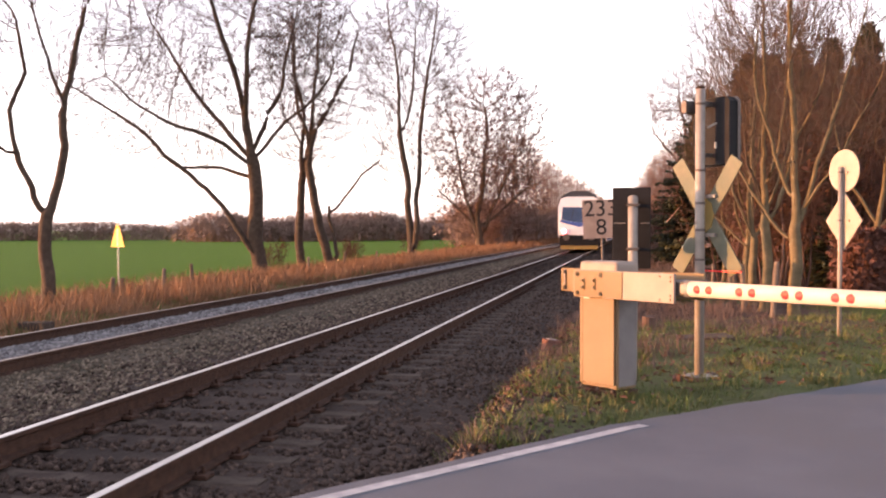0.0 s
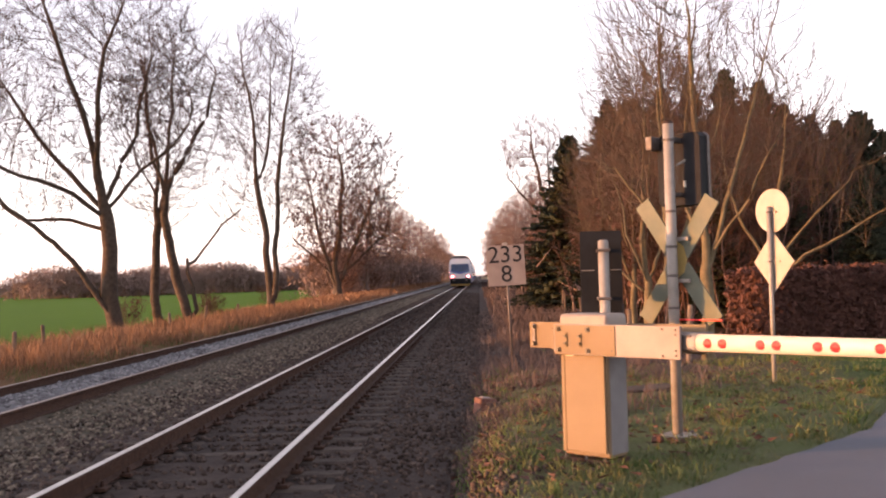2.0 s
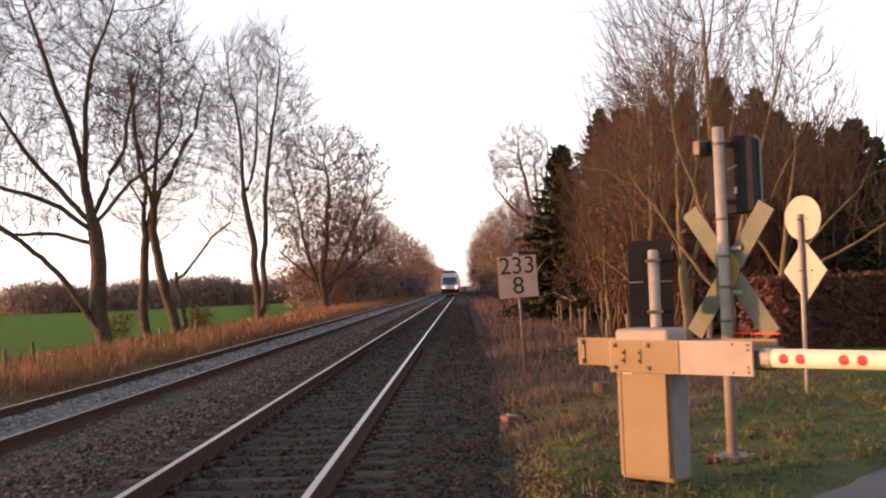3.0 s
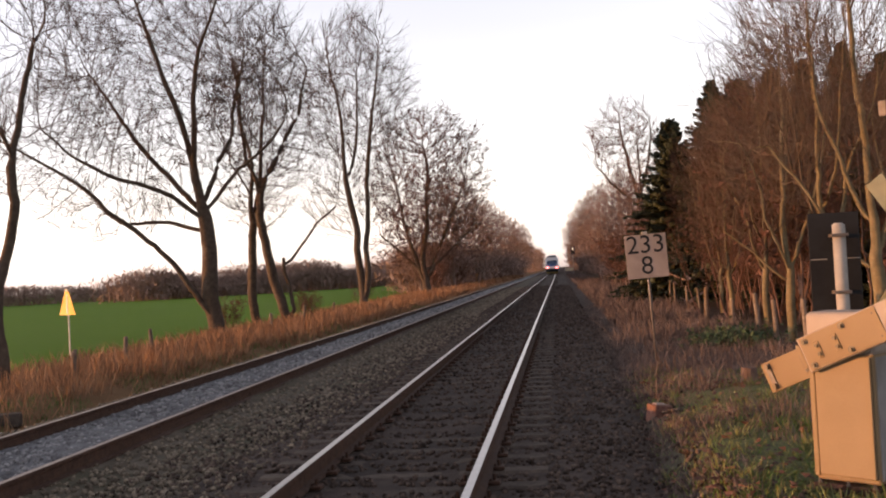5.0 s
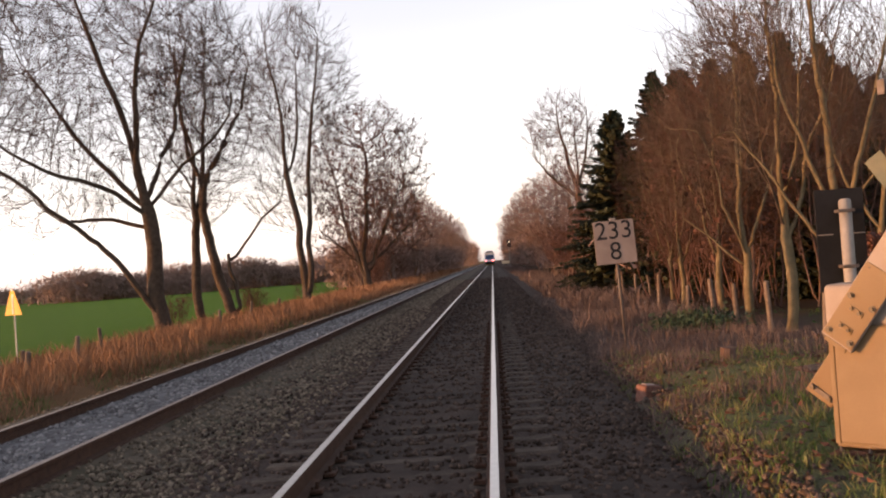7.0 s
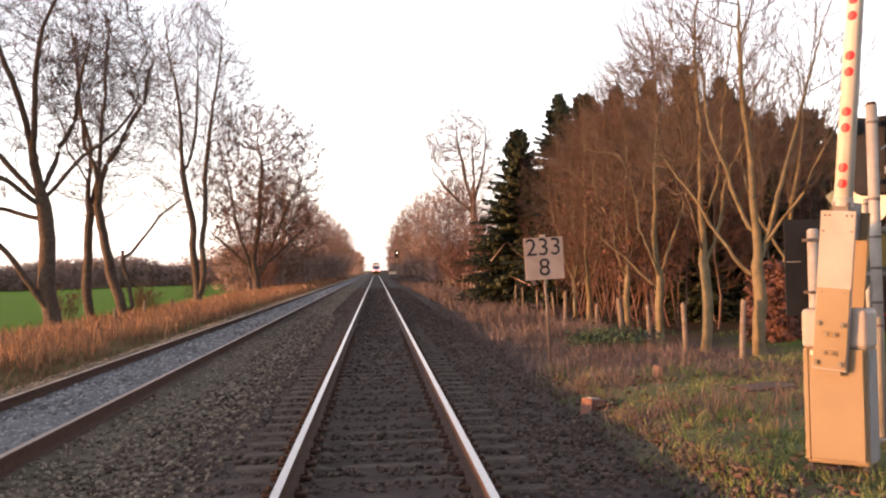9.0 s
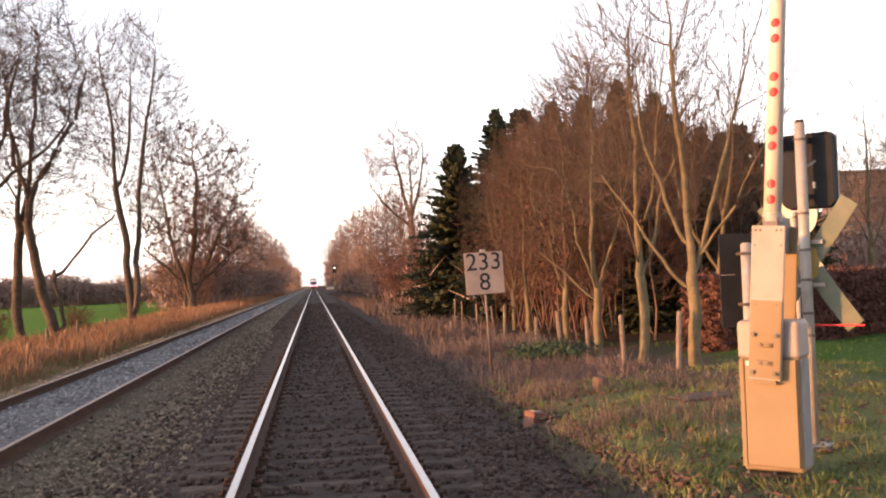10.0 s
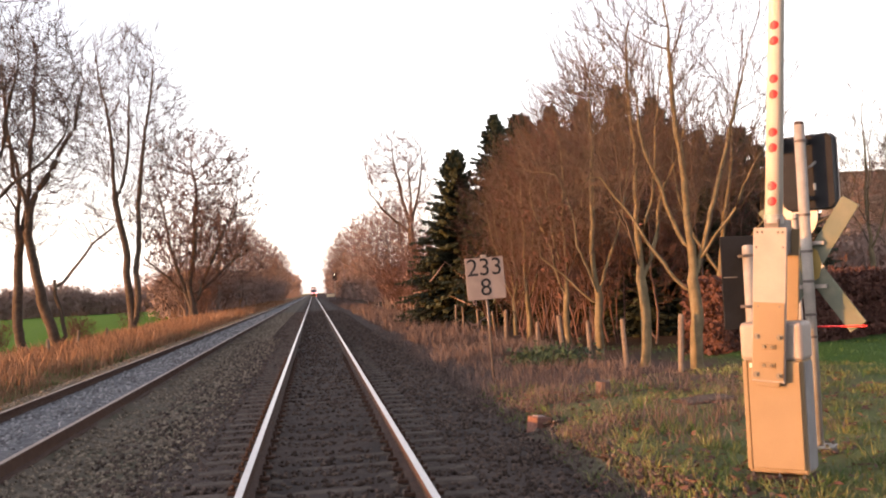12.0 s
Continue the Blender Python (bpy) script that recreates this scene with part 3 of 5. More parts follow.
def lettering(text, size, parent, m, material):
    cu = bpy.data.curves.new("digit", "FONT")
    cu.body, cu.size, cu.align_x, cu.align_y, cu.extrude = text, size, "CENTER", "CENTER", 0.0015
    tmp = bpy.data.objects.new("tmp", cu)
    scene.collection.objects.link(tmp)
    me = bpy.data.meshes.new_from_object(tmp.evaluated_get(bpy.context.evaluated_depsgraph_get()))
    bpy.data.objects.remove(tmp)
    me.materials.clear()
    me.materials.append(material)
    ob = new("digit", me)
    ob.parent = parent
    ob.matrix_basis = m
    return tagged(ob, "black digit " + text)


def km_board():
    th = thing("hectometre_board", pose(3.12, 18.24, -0.22, 0, -2.4, 0), "weathered white kilometre board on a thin pole beside the track", "track sign")
    smooth(part("pole", rod((0.0, 0.03, -0.2), (0.0, 0.03, 2.33), 0.024, None, 14), IRON, th))
    b = part("plate", block(-0.36, 0.36, -0.010, 0.006, 1.53, 2.30, 0.005), KMWHITE, th, "pale square plate")
    for x, digit in ((-0.225, "2"), (0.0, "3"), (0.225, "3")):
        lettering(digit, 0.45, b, pose(x, -0.0125, 2.11, 90), BLACK)
    lettering("8", 0.45, b, pose(0.0, -0.0125, 1.74, 90), BLACK)
    part("plate_cap", block(-0.05, 0.05, -0.01, 0.05, 2.30, 2.35, 0.005), GALV, th)
    part("band_clamp", block(-0.05, 0.05, 0.006, 0.06, 1.95, 1.98), IRON, th)
    return th


km_board()


def yellow_marker():
    th = thing("pipeline_marker", pose(-12.95, 28.2, -0.5, 0, 0, -20), "yellow triangular marker on a white pole at the meadow", "marker")
    part("pole", rod((0, 0, -0.2), (0, 0, 2.0), 0.022, None, 12), WHITE, th)
    part("plate", prism([(-0.33, 1.42), (0.33, 1.42), (0.07, 2.12), (-0.07, 2.12)], -0.04, -0.026), YELLOW, th, "yellow triangular plate")
    part("bar", block(-0.03, 0.03, -0.046, -0.0405, 1.46, 2.02), WHITE, th)
    part("cap", block(-0.05, 0.05, -0.05, 0.03, 2.12, 2.18, 0.005), WHITE, th)
    return th


yellow_marker()


# ---- train ----
def train():
    th = thing("train", pose(0, 67, 0), "white and blue regional train with red tail lights", "train")
    prof = [(-1.40, 0.95), (1.40, 0.95), (1.47, 1.25), (1.47, 3.05), (1.28, 3.65), (0.9, 3.80), (-0.9, 3.80), (-1.28, 3.65), (-1.47, 3.05), (-1.47, 1.25)]
    body = part("locomotive_body", prism(prof, 0.35, 18.5), LOCO_WHITE, th, "white locomotive body")
    nose = bmesh.new()
    lo = [(-1.36, 0.05, 1.0), (1.36, 0.05, 1.0), (1.40, 0.0, 1.55), (1.36, 0.10, 2.15), (1.22, 0.62, 3.35), (0.9, 0.8, 3.72), (-0.9, 0.8, 3.72), (-1.22, 0.62, 3.35), (-1.36, 0.10, 2.15), (-1.40, 0.0, 1.55)]
    hi = [(x * 1.04, 0.95, z) for x, y, z in lo]
    a, b = [nose.verts.new(v) for v in lo], [nose.verts.new(v) for v in hi]
    for i in range(10):
        nose.faces.new((a[i], b[i], b[(i + 1) % 10], a[(i + 1) % 10]))
    for q in ((0, 1, 2, 9), (2, 3, 8, 9), (3, 4, 7, 8), (4, 5, 6, 7)):
        nose.faces.new([a[i] for i in q])
    bmesh.ops.recalc_face_normals(nose, faces=nose.faces[:])
    part("cab_end", nose, LOCO_WHITE, body)
    ws = bmesh.new()
    vs = [ws.verts.new(v) for v in ((-1.22, 0.02, 2.22), (0.0, 0.0, 1.98), (1.22, 0.02, 2.22), (1.14, 0.42, 3.30), (-1.14, 0.42, 3.30))]
    back = [ws.verts.new((v.co.x, v.co.y + 0.10, v.co.z)) for v in vs]
    ws.faces.new(vs)
    for i in range(5):
        ws.faces.new((vs[i], vs[(i + 1) % 5], back[(i + 1) % 5], back[i]))
    bmesh.ops.recalc_face_normals(ws, faces=ws.faces[:])
    part("windscreen", ws, DARKGLASS, body, "dark windscreen")
    part("blue_panel", prism([(-1.3, 2.2), (0.0, 1.98), (1.3, 2.2), (1.3, 2.05), (0.0, 1.70), (-1.3, 2.05)], -0.014, 0.15), LOCO_BLUE, body)
    part("destination_band", block(-1.12, 1.12, 0.38, 0.66, 3.34, 3.62, 0.02), LOCO_BLUE, body)
    part("cab_visor", block(-1.2, 1.2, 0.42, 0.9, 3.621, 3.86, 0.05), LOCO_GREY, body, "dark roof edge over the windscreen")
    for x in (-0.55, 0.55):
        part("wiper", rod((x, -0.02, 2.2), (x * 0.7, 0.2, 2.9), 0.02, None, 6), BLACK, body)
    part("centre_lamp", rod((0, 0.36, 3.48), (0, 0.42, 3.48), 0.09, None, 12), WHITE, body)
    roof = [(-1.49, 3.2), (-1.49, 3.1), (1.49, 3.1), (1.49, 3.2), (1.36, 3.62), (1.05, 3.98), (0.6, 4.2), (-0.6, 4.2), (-1.05, 3.98), (-1.36, 3.62)]
    part("roof", prism(roof, 0.62, 18.4), LOCO_GREY, th, "dark grey roof")
    part("underframe", block(-1.34, 1.34, -0.03, 18.3, 0.42, 1.14), BLACK, th, "black underframe")
    # Ochre paints in the low sun catching the plough's bottom edge.
    part("snow_plough", prism([(-1.25, 0.16), (1.25, 0.16), (1.3, 0.45), (-1.3, 0.45)], 0.05, 0.3), OCHRE, th, "snow plough in ochre, coloured as sunlit")
    for x in (-0.86, 0.86):
        bf = part("buffer", rod((x, 0.2, 1.0), (x, -0.3, 1.0), 0.11, None, 14), BLACK, th)
        part("buffer_plate", rod((x, -0.3, 1.0), (x, -0.35, 1.0), 0.24, None, 16), IRON, bf)
        part("tail_light", rod((x * 1.2, 0.02, 1.42), (x * 1.2, -0.05, 1.42), 0.15, None, 16), TAILRED, body, "glowing red tail light")
    for y in (3.0, 5.6, 12.9, 15.5):
        for x in (-0.76, 0.76):
            part("wheel", rod((x - 0.06, y, 0.53), (x + 0.06, y, 0.53), 0.53, None, 24), IRON, th)
        part("axle", rod((-0.7, y, 0.53), (0.7, y, 0.53), 0.09, None, 12), IRON, th)
    cp = [(-1.38, 0.5), (1.38, 0.5), (1.42, 1.2), (1.42, 3.3), (1.15, 4.2), (0.75, 4.55), (-0.75, 4.55), (-1.15, 4.2), (-1.42, 3.3), (-1.42, 1.2)]
    for k in range(5):
        y = 19.4 + 26.8 * k
        c = part("coach", prism(cp, 0, 26.2), LOCO_WHITE, th, "white double-deck coach", pose(0, y, 0))
        part("blue_band", block(-1.426, 1.426, 0.3, 25.9, 0.62, 1.2), LOCO_BLUE, c)
        for z in (1.35, 2.95):
            for i in range(9):
                part("window", block(-1.432, 1.432, 2.0 + 2.6 * i, 4.1 + 2.6 * i, z, z + 0.65), DARKGLASS, c)
        for yy in (2.2, 4.7, 21.5, 24.0):
            for x in (-0.76, 0.76):
                part("wheel", rod((x - 0.06, yy, 0.46), (x + 0.06, yy, 0.46), 0.46, None, 18), IRON, c)
    return th


train_thing = train()


def far_signal():
    th = thing("main_signal", pose(4.9, 230, -0.4), "tall railway signal mast with a lit white lamp beside the track", "railway signal")
    part("mast", rod((0, 0, -0.2), (0, 0, 6.0), 0.08, None, 12), GALV, th)
    part("signal_screen", block(-0.45, 0.45, -0.1, 0.1, 4.6, 6.4, 0.1), BLACK, th, "black signal screen")
    part("lamp", rod((0, -0.1, 5.9), (0, -0.2, 5.9), 0.10, None, 14), SIGNALWHITE, th, "lit white lamp")
    part("base", block(-0.3, 0.3, -0.3, 0.3, -0.3, 0.1), CONCRETE, th)
    th = thing("white_board", pose(4.1, 248, -0.35), "low white board on two short posts close to the rails", "track sign")
    part("panel", block(-0.95, 0.95, -0.03, 0.03, 0.75, 1.45, 0.01), PANELWHITE, th, "cream white panel")
    for x in (-0.7, 0.7):
        part("leg", block(x - 0.04, x + 0.04, 0.035, 0.1, -0.2, 1.4), GALV, th)


far_signal()


# ---- trees ----
class Twigs:
    """Collects tapered tubes into one mesh."""

    def __init__(self):
        self.v, self.f, self.n = [], [], 0

    def tube(self, pts, radii, sides):
        pts = np.asarray(pts, float)
        d = np.gradient(pts, axis=0)
        d /= np.linalg.norm(d, axis=1, keepdims=True) + 1e-9
        ref = np.where(np.abs(d[:, 2:3]) > 0.9, [[1.0, 0, 0]], [[0, 0, 1.0]])
        u = np.cross(d, ref)
        u /= np.linalg.norm(u, axis=1, keepdims=True) + 1e-9
        w = np.cross(d, u)
        a = np.arange(sides) * 2 * np.pi / sides
        ring = pts[:, None, :] + np.asarray(radii)[:, None, None] * (np.cos(a)[None, :, None] * u[:, None, :] + np.sin(a)[None, :, None] * w[:, None, :])
        k = len(pts)
        self.v.append(ring.reshape(-1, 3))
        i = np.arange(k - 1)[:, None] * sides
        j = np.arange(sides)[None, :]
        q = np.stack([i + j, i + (j + 1) % sides, i + sides + (j + 1) % sides, i + sides + j], -1).reshape(-1, 4)
        self.f.append(q + self.n)
        self.n += k * sides

    def batch(self, pts, radii):
        """Many short three-sided shoots of the same number of points."""
        n, k = pts.shape[:2]
        d = pts[:, -1] - pts[:, 0]
        d /= np.linalg.norm(d, axis=1, keepdims=True) + 1e-9
        u = np.cross(d, np.where(np.abs(d[:, 2:3]) > 0.9, [[1.0, 0, 0]], [[0, 0, 1.0]]))
        u /= np.linalg.norm(u, axis=1, keepdims=True) + 1e-9
        w = np.cross(d, u)
        a = np.arange(3) * 2 * np.pi / 3
        off = np.cos(a)[None, :, None] * u[:, None, :] + np.sin(a)[None, :, None] * w[:, None, :]
        ring = pts[:, :, None, :] + np.asarray(radii)[None, :, None, None] * off[:, None]
        self.v.append(ring.reshape(-1, 3))
        i, j = np.arange(k - 1)[:, None] * 3, np.arange(3)[None, :]
        q = np.stack([i + j, i + (j + 1) % 3, i + 3 + (j + 1) % 3, i + 3 + j], -1).reshape(1, -1, 4)
        self.f.append((q + (np.arange(n) * 3 * k)[:, None, None]).reshape(-1, 4) + self.n)
        self.n += n * 3 * k

    def tris(self, v):
        """Loose leaf triangles, three corners each, kept as thin quads."""
        v = np.asarray(v, float).reshape(-1, 3, 3)
        four = np.concatenate([v, (v[:, :1] + v[:, 2:]) / 2], 1).reshape(-1, 3)
        n = len(v)
        self.v.append(four)
        self.f.append(np.arange(4 * n).reshape(-1, 4) + self.n)
        self.n += 4 * n

    def build(self, name, material, parent, label="", sm=True):
        ob = raw(name, np.concatenate(self.v), np.concatenate(self.f), material, parent, flat=not sm)
        return tagged(ob, label)


def grow(rng, p, d, length, r, level, spec, wood, twig, leaf=None):
    top = spec["levels"]
    n = (9, 6, 4, 3, 2)[min(level, 4)]
    p, d = np.array(p, float), np.array(d, float)
    pts, dirs = [p.copy()], [d.copy()]
    wob, up = spec["wobble"] * (1 + 0.5 * level), spec["up"][min(level, len(spec["up"]) - 1)]
    for _ in range(n):
        d = d + rng.normal(0, wob, 3) + np.array([0, 0, up])
        d /= np.linalg.norm(d)
        p = p + d * length / n
        pts.append(p.copy())
        dirs.append(d.copy())
    end = r * 0.14
    radii = r + (end - r) * np.linspace(0, 1, n + 1) ** 0.8
    if level == 0:
        radii[0] *= 1.35
    radii = np.maximum(radii, spec["thin"])
    (wood if level <= 1 else twig).tube(pts, radii, (9, 6, 4, 3, 3)[min(level, 4)])
    if level >= top:
        if leaf is not None and rng.random() < spec.get("leafy", 0):
            for _ in range(4):
                c = pts[rng.integers(0, len(pts))] + rng.normal(0, 0.10, 3)
                leaf.append(c + rng.normal(0, spec.get("leaf", 0.07), (3, 3)))
        return
    kids = spec["kids"][level]
    t0 = spec["first"][level]
    for k in range(kids):
        t = t0 + (1 - t0) * ((k + rng.random() * 0.8) / kids)
        x = t * n
        i = min(int(x), n - 1)
        q = pts[i] + (pts[i + 1] - pts[i]) * (x - i)
        base = dirs[min(i + 1, n)]
        az = k * 2.4 + rng.random() * 1.2
        side = np.cross(base, [math.cos(az), math.sin(az), 0.31])
        side /= np.linalg.norm(side) + 1e-9
        ang = radians(spec["angle"][level] * (0.75 + 0.5 * rng.random())) * (1.1 - 0.45 * t)
        nd = base * math.cos(ang) + side * math.sin(ang)
        ln = length * spec["ratio"][level] * (1.15 - 0.6 * t) * (0.7 + 0.6 * rng.random())
        grow(rng, q, nd, ln, max(radii[i] * spec["rr"] * (0.7 + 0.4 * rng.random()), spec["thin"]), level + 1, spec, wood, twig, leaf)


OAK = dict(levels=4, wobble=0.06, up=(0.03, 0.05, 0.04, 0.03), thin=0.009, kids=(11, 7, 6, 5), first=(0.28, 0.25, 0.2, 0.15), angle=(62, 50, 45, 45), ratio=(0.62, 0.55, 0.5, 0.45), rr=0.55)


def colonise(rng, P, par, aim, step, reach, kill, up, wob, rounds=160):
    """Grows a branch skeleton towards scattered points, as crowns fill their space."""
    P, par = np.asarray(P, float), list(par)
    kids = np.zeros(len(P), int)
    for q in par[1:]:
        kids[q] += 1
    way = np.array([P[i] - P[max(q, 0)] for i, q in enumerate(par)]) + [0, 0, 1e-6]
    way /= np.linalg.norm(way, axis=1, keepdims=True)
    D = np.linalg.norm(aim[:, None] - P[None], axis=2)
    near, nd = D.argmin(1), D.min(1)
    for _ in range(rounds):
        act = nd < reach
        if not act.any():
            break
        pull = aim - P[near]
        pull /= np.linalg.norm(pull, axis=1, keepdims=True) + 1e-9
        acc = np.zeros((len(P), 3))
        np.add.at(acc, near[act], pull[act])
        src = np.unique(near[act])
        src = src[kids[src] < 3]
        if not len(src):
            break
        g = acc[src] / (np.linalg.norm(acc[src], axis=1, keepdims=True) + 1e-9)
        g = g + np.where(kids[src] == 0, 0.9, 0.25)[:, None] * way[src] + rng.normal(0, wob, g.shape) + [0, 0, up]
        g /= np.linalg.norm(g, axis=1, keepdims=True) + 1e-9
        Q = P[src] + g * step
        kids[src] += 1
        n0 = len(P)
        way = np.concatenate([way, g])
        P, kids = np.concatenate([P, Q]), np.concatenate([kids, np.zeros(len(Q), int)])
        par += src.tolist()
        D = np.linalg.norm(aim[:, None] - Q[None], axis=2)
        j, m = D.argmin(1), D.min(1)
        closer = m < nd
        near[closer], nd[closer] = n0 + j[closer], m[closer]
        left = nd > kill
        aim, near, nd = aim[left], near[left], nd[left]
        if not len(aim):
            break
    return P, par


def tree(name, at, stems, lobes, radius, seed, label, group, bark=BARK_DARK, twigs=TWIG_DARK, leaf_mat=None, rz=0.0, step=0.34, kill=0.5, thin=0.008,
         up=0.12, wob=0.15, shoots=1.6, shoot_len=0.75, rise=0.35, leafy=0.0, leaf=0.07, leaf_above=0.0):
    """stems: limbs as lists of (x, y, z) from the base or a fork; lobes: the crown's (x, y, z, rx, ry, rz, count)."""
    rng = np.random.default_rng(seed)
    th = thing(name, pose(at[0], at[1], float(ground_z(at[0], at[1])) - 0.08, 0, 0, rz), label, "tree", group)
    P, par = [np.zeros(3)], [-1]
    for line in stems:
        line = [np.array(p, float) for p in line]
        j = int(np.argmin([np.linalg.norm(q - line[0]) for q in P]))
        sway = rng.normal(0, 0.035, (len(line), 3)) * [1, 1, 0.3]
        for a, b, bend in zip(line, line[1:], sway):
            bend = bend * np.linalg.norm(b - a)
            k = max(1, int(round(np.linalg.norm(b - a) / step)))
            for i in range(1, k + 1):
                t = i / k
                P.append(a + (b - a) * t + bend * math.sin(math.pi * t) + rng.normal(0, 0.035 * step, 3))
                par.append(j)
                j = len(P) - 1
    skeleton = len(P)
    aim = []
    for cx, cy, cz, rx, ry, rzz, n in lobes:
        q = rng.normal(0, 1, (n, 3))
        q *= (rng.random((n, 1)) ** (1 / 3.2)) / np.linalg.norm(q, axis=1, keepdims=True)
        aim.append(q * [rx, ry, rzz] + [cx, cy, cz])
    P, par = colonise(rng, P, par, np.concatenate(aim), step, 14 * step, kill, up, wob)
    n = len(P)
    child = [[] for _ in range(n)]
    for i in range(1, n):
        child[par[i]].append(i)
    tips = sum(1 for c in child if not c)
    e = min(3.4, max(1.7, math.log(max(tips, 3)) / math.log(radius / thin)))
    R = np.zeros(n)
    for i in range(n - 1, -1, -1):
        R[i] = thin if not child[i] else sum(R[c] ** e for c in child[i]) ** (1 / e)
    far = np.zeros(n)
    for i in range(1, n):
        far[i] = far[par[i]] + np.linalg.norm(P[i] - P[par[i]])
    R = np.maximum(thin, R * (1 - 0.42 * np.clip(far / far.max() * 1.15 - 0.12, 0, 1) ** 0.8))
    R[:skeleton] = np.maximum(R[:skeleton], 0.42 * radius * (1 - far[:skeleton] / far.max()) ** 1.5)
    R[0] *= 1.3
    wood, twig = Twigs(), Twigs()
    starts = [(0, None)]
    while starts:
        i, before = starts.pop()
        run = [i] if before is None else [before, i]
        while child[i]:
            best = max(child[i], key=lambda c: R[c])
            starts += [(c, i) for c in child[i] if c != best]
            i = best
            run.append(i)
        rr = R[run].copy()
        if before is not None:
            rr[0] = rr[1]
        r = rr[0]
        (wood if r > 0.028 else twig).tube(P[run], rr, 9 if r > 0.1 else 5 if r > 0.028 else 3)
    # fine shoots on the thin wood
    thin_nodes = np.array([i for i in range(1, n) if R[i] < max(0.022, 2.2 * thin)])
    leaves = []
    if len(thin_nodes):
        src = np.repeat(thin_nodes, rng.poisson(shoots, len(thin_nodes)))
        for order in range(2):
            if order == 0:
                a, d = P[src], P[src] - P[np.array(par)[src]]
                ln = rng.uniform(0.4, 1.35, (len(a), 1)) * shoot_len
            else:
                pick = rng.random(len(mid)) < 0.75
                a, d, ln = mid[pick], (tip - mid)[pick], ln[pick] * rng.uniform(0.35, 0.75, (int(pick.sum()), 1))
            d = d / (np.linalg.norm(d, axis=1, keepdims=True) + 1e-9) + rng.normal(0, 0.28, a.shape) + [0, 0, rise]
            d /= np.linalg.norm(d, axis=1, keepdims=True) + 1e-9
            mid = a + d * ln * 0.5
            tip = mid + (d + rng.normal(0, 0.12, a.shape) + [0, 0, 0.1]) * ln * 0.5
            w = thin * (0.78, 0.55)[order]
            twig.batch(np.stack([a, mid, tip], 1), w * np.array([1.0, 0.85, 0.5]))
            if leaf_mat:
                ok = (rng.random(len(tip)) < leafy) & (tip[:, 2] > leaf_above)
                for c in (tip[ok], mid[ok]):
                    leaves.append(c[:, None, :] + rng.normal(0, leaf, (len(c), 3, 3)))
    wood.build("trunk", bark, th)
    twig.build("crown", twigs, th)
    if leaves:
        lf = Twigs()
        lf.tris(np.concatenate(leaves))
        lf.build("withered_leaves", leaf_mat, th, "few reddish withered leaves", False)
    return th


ROW = "bare trees along the meadow"
tree("oak_tree", (-9.9, 19.4), [[(0, 0, 0), (0.0, 0, 1.2), (0.05, 0, 2.25)], [(0.05, 0, 2.2), (-0.25, 0, 2.9), (-0.6, 0.1, 3.7), (-0.75, 0.1, 4.7), (-0.4, 0.2, 5.6), (-0.6, 0.1, 6.8)],
     [(-0.6, 0.1, 3.6), (-1.2, -0.2, 4.0), (-1.9, -0.4, 5.0)], [(0.05, 0, 2.2), (0.22, 0, 2.7), (0.46, -0.1, 3.9), (0.44, 0, 4.9), (0.1, 0, 5.9), (-0.2, 0, 7.0)], [(0.45, 0, 4.6), (0.6, 0.2, 5.5), (0.85, 0.2, 6.8), (1.1, 0.3, 7.6)]],
     [(-0.1, 0, 7.2, 2.2, 1.8, 2.8, 609), (1.2, 0, 6.6, 1.6, 1.4, 1.8, 217), (-1.8, 0, 6.0, 1.3, 1.2, 1.8, 174)], 0.21, 3, "dark bare tree forking low into two crooked stems", ROW, rz=33, step=0.24, kill=0.36, thin=0.0075, shoots=1.5, shoot_len=0.75, wob=0.25)
